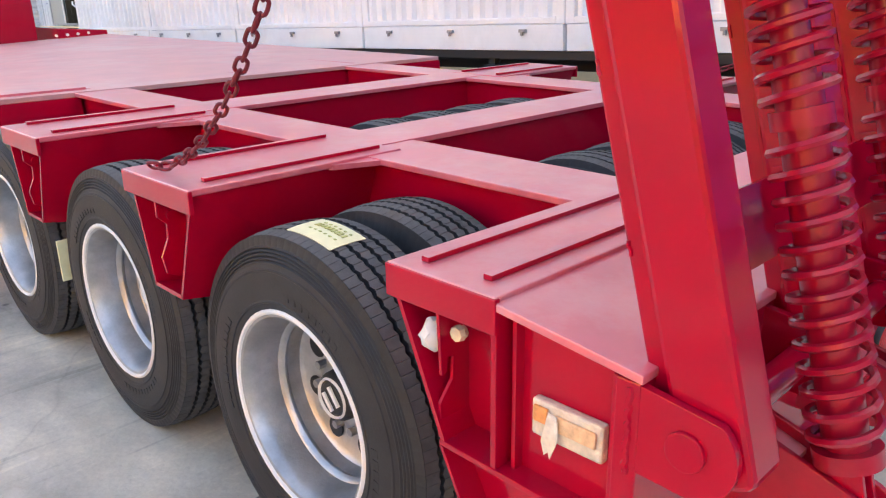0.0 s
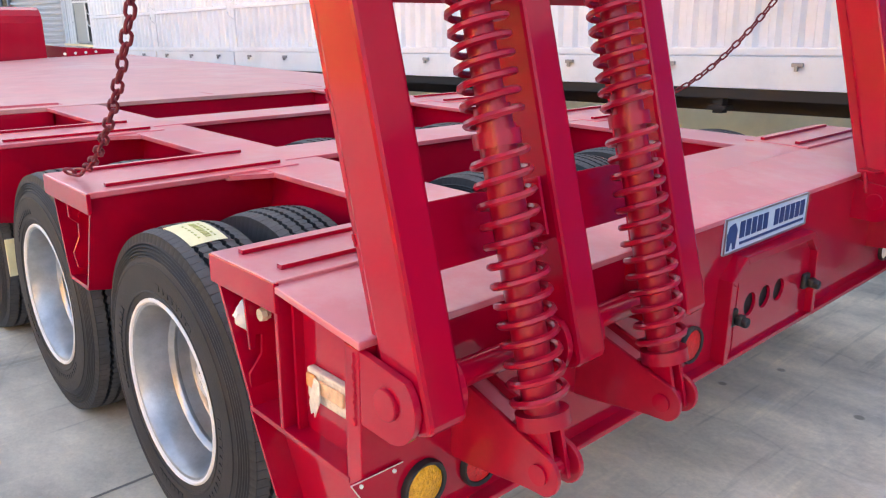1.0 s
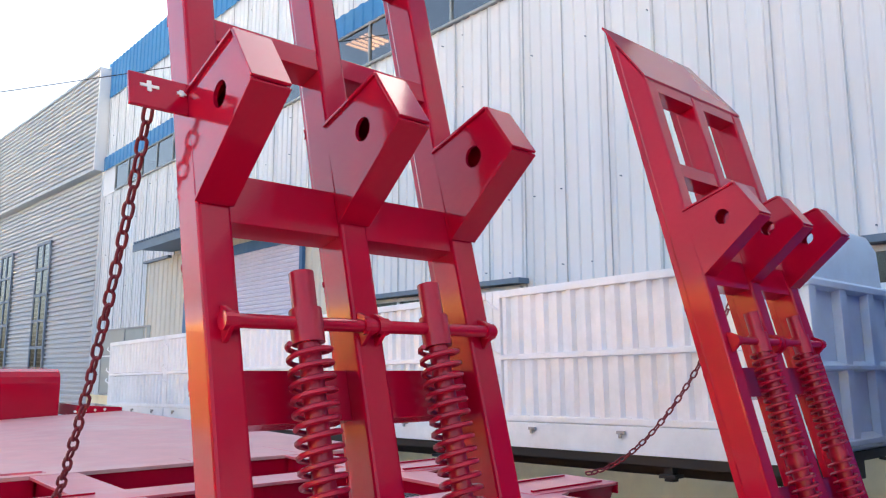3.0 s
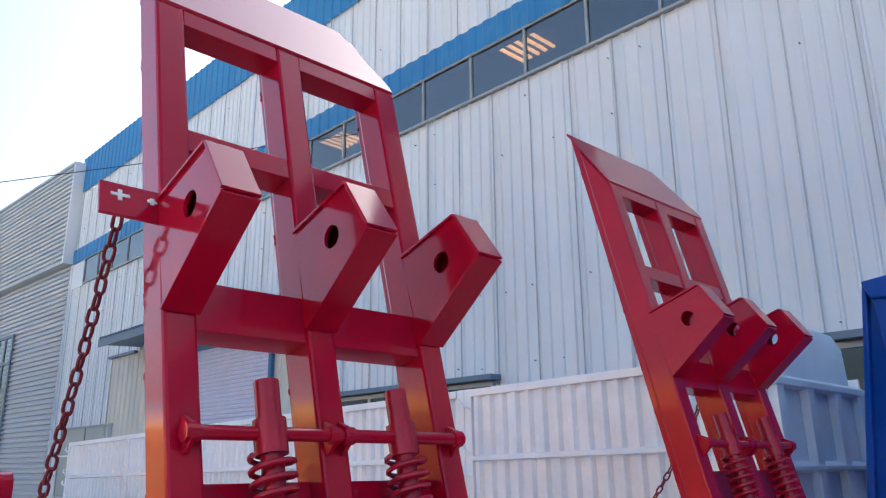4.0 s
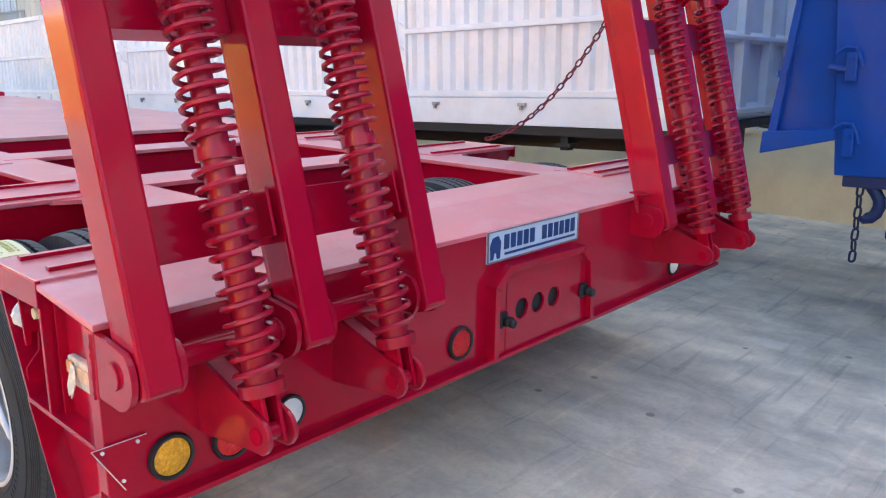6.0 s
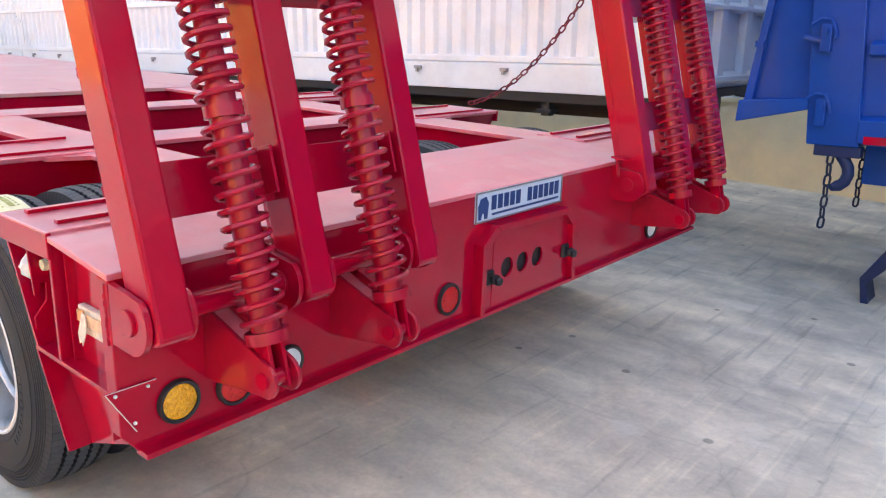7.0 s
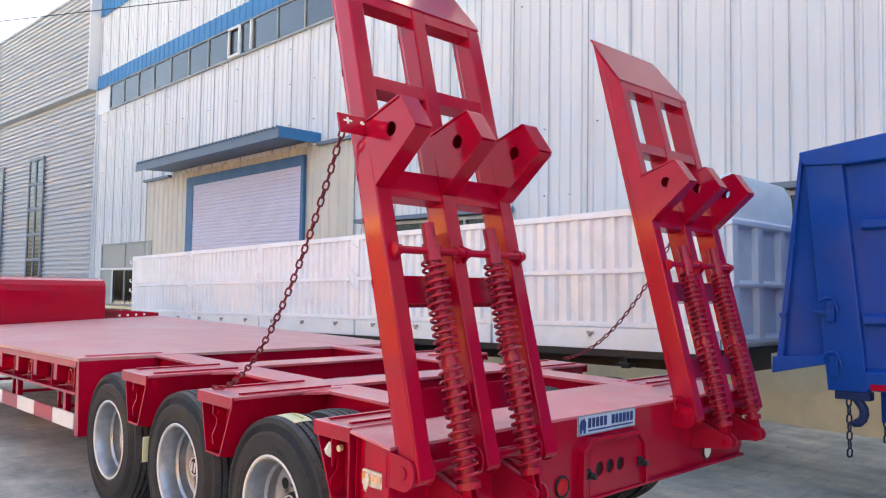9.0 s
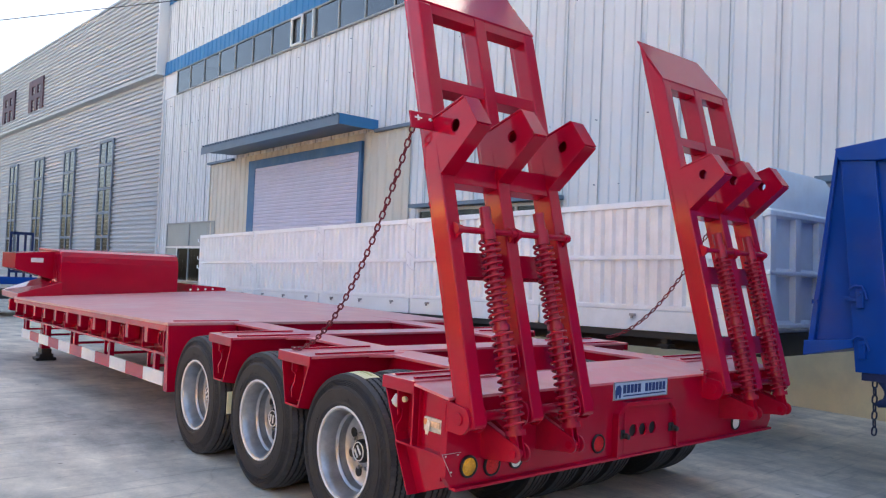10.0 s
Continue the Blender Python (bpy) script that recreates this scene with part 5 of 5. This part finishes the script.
    part("foot", prism(B(), [(-1.46, g + 0.01), (-1.14, g + 0.01), (-1.14, g + 0.055), (-1.19, g + 0.065), (-1.19, g + 0.12), (-1.225, g + 0.13), (-1.225, g + 0.21), (-1.375, g + 0.21), (-1.375, g + 0.13), (-1.41, g + 0.12), (-1.41, g + 0.065), (-1.46, g + 0.055)], "y", 11.28, 11.55), BLACK, leg)


build_deck()


# ---- white tipper trailer ----
def build_white_tipper():
    X, ZB, ZM, ZT = 3.0, 1.27, 2.13, 2.78
    t = thing("white_tipper_trailer", "white corrugated drop-side tipper trailer parked alongside", "trailer")
    edges = (0.66, 3.70, 6.56, 9.38, 12.12, 15.12)
    for a, b in zip(edges, edges[1:]):
        pitch = (b - a - 0.22) / round((b - a - 0.22) / 0.165)
        bm = ribbed(B(), "y", a + 0.11, b - 0.11, ZB + 0.27, ZM - 0.03, X, pitch, 0.042, 0.30, 0.16)
        side = part("lower_side", bm, WHITE_PAINT, t, "white corrugated lower drop side")
        part("upper_side", ribbed(B(), "y", a + 0.11, b - 0.11, ZM + 0.03, ZT - 0.03, X, pitch, 0.042, 0.30, 0.16), WHITE_PAINT, t, "white corrugated upper side")
        for z, h, d in ((ZM - 0.025, 0.05, 0.050), (ZT - 0.05, 0.075, 0.055), (ZB + 0.24, 0.06, 0.048)):
            part("rail", box(B(), X - d, X + 0.02, a + 0.102, b - 0.102, z, z + h), WHITE_PAINT, side, bevel=0.008)
        part("skirt", box(B(), X - 0.045, X + 0.02, a + 0.02, b - 0.02, ZB, ZB + 0.235), WHITE_PAINT, side, bevel=0.006)
        for s in (a + 0.003, b - 0.1):
            part("post", box(B(), X - 0.044, X + 0.03, s, s + 0.097, ZB + 0.238, ZT + 0.03), WHITE_PAINT, side, bevel=0.006)
        n = max(2, round((b - a) / 0.97))
        for k in range(n):
            y = a + (b - a) * (k + 0.5) / n
            hook = box(B(), X - 0.075, X - 0.045, y - 0.04, y + 0.04, ZB + 0.165, ZB + 0.195)
            box(hook, X - 0.085, X - 0.06, y - 0.01, y + 0.014, ZB + 0.135, ZB + 0.175)
            part("hook", hook, STEEL, side, "small steel side latch", bevel=0.004)
        for z in (ZM - 0.12, ZM + 0.1, ZT - 0.12):
            bm = sweep(B(), [(X - 0.06, b - 0.09, z - 0.05), (X - 0.10, b - 0.02, z), (X - 0.06, b + 0.06, z + 0.05)], 0.012, 6)
            part("latch", bm, WHITE_PAINT, side)
    part("chassis", box(B(), X + 0.7, X + 1.7, 0.9, 15.0, 1.02, 1.25), BLACK, t, "black chassis under the body")
    part("floor", box(B(), X + 0.03, X + 2.4, 0.7, 15.0, 1.25, 1.3), BLACK, t)
    part("chassis_rail", box(B(), X - 0.02, X + 0.04, 0.7, 15.0, 1.19, 1.265), BLACK, t)
    part("far_side", box(B(), X + 2.36, X + 2.4, 0.75, 15.0, 1.3, ZT), WHITE_PAINT, t)
    for y in (1.75, 4.6, 7.4):
        bm = box(B(), X + 0.02, X + 0.1, y, y + 0.08, 1.07, 1.2)
        box(bm, X - 0.03, X + 0.1, y - 0.05, y + 0.1, 1.10, 1.13)
        part("lug", bm, BLACK, t)
    # wheels and legs under it, dark
    for y in (11.0, 12.3):
        part("wheel", lathe(B(), [(0.28, 0.3), (0.28, 0.5), (0.22, 0.53), (0.06, 0.53), (0.0, 0.5), (0.0, 0.3), (0.05, 0.28), (0.12, 0.0005)], 32, "x", centre=(X + 0.1, y, 0.55 + ground_height(y))), RUBBER, t, smooth=True)
    # front board: pale blue, ribbed, with cut corners
    y = 0.62
    out = [(X + 0.02, 1.32), (X + 0.02, 3.05), (X + 0.25, 3.11), (X + 1.50, 3.09), (X + 1.70, 2.98), (X + 1.74, 2.6), (X + 1.95, 2.4), (X + 1.95, 1.32)]
    board = part("end_board", prism(B(), out, "y", y, y + 0.05), PALE_BLUE, t, "pale blue ribbed end board", bevel=0.01)
    for z0, z1 in ((2.55, 2.66), (1.93, 2.02), (1.36, 1.46)):
        part("board_rib", prism(B(), [(y, z0), (y - 0.09, z0 + 0.02), (y - 0.09, z1 - 0.04), (y, z1)], "x", X + 0.03, X + 1.9), PALE_BLUE, board, bevel=0.006)
    for x in (0.06, 0.62, 1.18, 1.72):
        part("board_post", box(B(), X + x, X + x + 0.13, y - 0.075, y - 0.001, 1.36, 2.6), PALE_BLUE, board, bevel=0.008)
    part("bumper", box(B(), X + 0.1, X + 1.9, y - 0.03, y + 0.1, 1.25, 1.32), BLACK, t)
    bm = sweep(B(), [(X + 1.0, y - 0.1, 1.27), (X + 1.0, y - 0.25, 1.25), (X + 1.15, y - 0.25, 1.2), (X + 1.15, y - 0.1, 1.2)], 0.015, 6)
    part("tow_ring", bm, BLACK, t)
    return t


build_white_tipper()


# ---- blue tipper trailer ----
def build_blue_tipper():
    X = 2.7
    t = thing("blue_tipper_trailer", "dark blue steel tipper trailer with hinged tailgate parked beside", "trailer")
    Y1, YP, Y0 = -0.44, -0.755, -7.5
    body = part("body", box(B(), X + 0.06, X + 2.45, Y0, -0.60, 1.22, 3.05), BLUE, t, bevel=0.01)
    post = part("corner_post", prism(B(), [(Y1, 1.05), (YP, 1.05), (-0.61, 2.98), (-0.30, 3.08)], "x", X, X + 0.12), BLUE, t, bevel=0.008)
    part("corner_post", prism(B(), [(Y1, 1.05), (YP, 1.05), (-0.61, 2.98), (-0.30, 3.08)], "x", X + 2.35, X + 2.47), BLUE, t, bevel=0.008)
    part("top_rail", prism(B(), [(-0.26, 3.12), (-0.30, 3.0), (-0.62, 2.97), (Y0, 3.12), (Y0, 3.28), (-0.95, 3.19)], "x", X - 0.03, X + 0.12), BLUE, t, bevel=0.012)
    for z0, z1 in ((2.40, 2.52), (1.60, 1.71), (1.06, 1.25)):
        part("side_rail", prism(B(), [(X + 0.06, z0), (X - 0.01, z0 + 0.02), (X - 0.01, z1 - 0.03), (X + 0.06, z1)], "y", Y0, -0.74), BLUE, body, bevel=0.006)
    for y in (-2.0, -3.3, -4.6, -5.9):
        part("side_post", prism(B(), [(X + 0.06, y), (X - 0.02, y + 0.02), (X - 0.02, y + 0.14), (X + 0.06, y + 0.16)], "z", 1.22, 2.97), BLUE, body, bevel=0.008)
    # tailgate, hung from the top and pushed out at the foot
    gate = part("tailgate", prism(B(), [(-0.27, 3.10), (-0.31, 3.06), (-0.42, 1.33), (-0.02, 1.31), (-0.03, 1.40)], "x", X + 0.07, X + 2.4), BLUE, t, "blue sloping tailgate", bevel=0.008)
    part("gate_edge", prism(B(), [(-0.25, 3.11), (-0.28, 3.11), (-0.055, 1.30), (0.0, 1.31)], "x", X + 0.02, X + 0.085), BLUE, gate, bevel=0.008)
    part("gate_lip", prism(B(), [(0.02, 1.31), (0.03, 1.165), (-0.43, 1.27), (-0.43, 1.345)], "x", X - 0.02, X + 2.44), BLUE, gate, bevel=0.008)
    part("gate_knuckle", box(B(), X - 0.01, X + 0.04, -0.10, -0.05, 1.66, 1.70), BLUE, gate)
    # hinge ears on the post
    for y, z in ((-0.47, 1.80), (-0.49, 1.34)):
        part("hinge_ear", box(B(), X - 0.045, X - 0.001, y - 0.055, y + 0.01, z - 0.17, z + 0.005), BLUE, post, bevel=0.008)
        hook = [(X - 0.03, y + 0.07, z), (X - 0.034, y + 0.02, z + 0.035), (X - 0.036, y - 0.04, z + 0.03), (X - 0.036, y - 0.065, z - 0.02), (X - 0.036, y - 0.082, z - 0.085)]
        part("ear_strap", sweep(B(), hook, 0.011, 8), BLUE, post, smooth=True)
        part("hinge_pin", tube(B(), (X - 0.06, y - 0.02, z - 0.04), (X + 0.02, y - 0.02, z - 0.04), 0.016, 12), BLUE, post)
    bm = sweep(B(), [(X - 0.02, -0.47, 1.70), (X - 0.03, -0.36, 1.72)], 0.02, 8)
    part("latch_bar", bm, BLUE, post)
    # chassis, marker tape
    part("chassis_beam", box(B(), X + 0.5, X + 1.9, Y0, -0.7, 0.75, 1.05), BLUE, t)
    for k in range(10):
        y = -0.78 - 0.15 * k
        part("marker_tape", box(B(), X - 0.016, X - 0.008, y - 0.145, y, 1.075, 1.125), STRIPE_WHITE if k % 2 else RED, body)
    # tailgate hooks with hanging chains
    for n, (hx, hy) in enumerate(((X + 0.06, -0.57), (X + 1.0, -0.57))):
        pts = [(hx, hy - 0.05, 1.05), (hx, hy - 0.07, 1.0), (hx, hy - 0.105, 0.955), (hx, hy - 0.13, 0.91), (hx, hy - 0.135, 0.865), (hx, hy - 0.12, 0.82), (hx, hy - 0.09, 0.79), (hx, hy - 0.06, 0.785), (hx, hy - 0.045, 0.80)]
        hook = part("gate_hook", sweep(B(), pts, 0.038, 10), NAVY, t, "dark blue steel tailgate hook", smooth=True)
        part("hook_block", box(B(), hx - 0.05, hx + 0.05, hy - 0.2, hy + 0.08, 0.98, 1.05), NAVY, hook, bevel=0.006)
        for k in range(7):
            o = new("link", link_mesh_dark)
            o.parent = hook
            o.matrix_basis = pose(hx - 0.01, hy - 0.02 + 0.001 * k, 0.96 - 0.071 * k, 4, 0, 45 + 90 * (k % 2)) @ Matrix.Scale(1.32, 4)
    # support leg and wheels out to the side
    lx = 3.20
    leg = part("support_leg", box(B(), lx - 0.06, lx + 0.06, -1.06, -0.945, 0.24, 1.1), BLUE, t, "blue support leg on splayed feet", bevel=0.008)
    part("leg_band", box(B(), lx - 0.08, lx + 0.08, -1.08, -0.925, 0.62, 0.68), BLUE, leg, bevel=0.004)
    for d in (1, -1):
        Y = lambda y: -1.0025 + d * (y + 1.0025)
        # arms and feet in navy: the shadow down here put into the colour
        arm = part("leg_arm", prism(B(), [(Y(-0.99), 0.385), (Y(-0.94), 0.345), (Y(-0.80), 0.115), (Y(-0.825), 0.055), (Y(-0.99), 0.245)], "x", lx - 0.11, lx + 0.11), NAVY, leg, bevel=0.006)
        gz = ground_height(Y(-0.82))
        part("foot_plate", prism(B(), [(Y(-0.80), 0.118), (Y(-0.835), 0.10), (Y(-0.875), gz), (Y(-0.825), gz)], "x", lx - 0.12, lx + 0.12), NAVY, arm, bevel=0.005)
    for y in (-4.6, -5.9):
        part("wheel", lathe(B(), [(0.28, 0.3), (0.28, 0.5), (0.22, 0.53), (0.06, 0.53), (0.0, 0.5), (0.0, 0.3), (0.05, 0.28), (0.12, 0.0005)], 32, "x", centre=(X + 0.05, y, 0.53 + ground_height(y))), RUBBER, t, smooth=True)
    return t


link_mesh_dark = link_mesh.copy()
link_mesh_dark.materials[0] = DARK_CHAIN
build_blue_tipper()


# ---- distance ----
def build_far_truck():
    t = thing("blue_flatbed_truck", "small far blue truck with a rack behind the gooseneck", "truck", pose(1.0, 26.0, ground_height(26.0)))
    part("bed", box(B(), -3.2, 1.0, 0, 4.0, 1.1, 1.35), BLUE, t, bevel=0.02)
    part("chassis", box(B(), -1.8, 1.0, 0.2, 3.8, 0.6, 0.9), BLACK, t)
    bm = B()
    for x in (-0.15, 0.07, 0.30, 0.52):
        box(bm, x, x + 0.07, 0.1, 0.17, 1.35, 2.85)
    for z in (1.5, 2.1, 2.8):
        box(bm, -0.15, 0.59, 0.09, 0.18, z, z + 0.1)
    part("rack", bm, NAVY, t)
    for x in (-1.7, 0.7):
        part("wheel", lathe(B(), [(0.0, 0.0005), (0.0, 0.5), (0.3, 0.5), (0.3, 0.0005)], 24, "x", centre=(x, 0.8, 0.5)), RUBBER, t, smooth=True)


build_far_truck()
for a, b, rad in (((7.12, 10.7, 9.45), (-14.2, 34.3, 6.95), 0.012),):
    wire = [Vector(a).lerp(Vector(b), k / 16) - Vector((0, 0, 0.5 * (k / 16) * (1 - k / 16))) for k in range(17)]
    tagged(part("overhead_cable", sweep(B(), wire, rad, 6), BLACK), "thin black overhead cable strung from the hall", "cable")
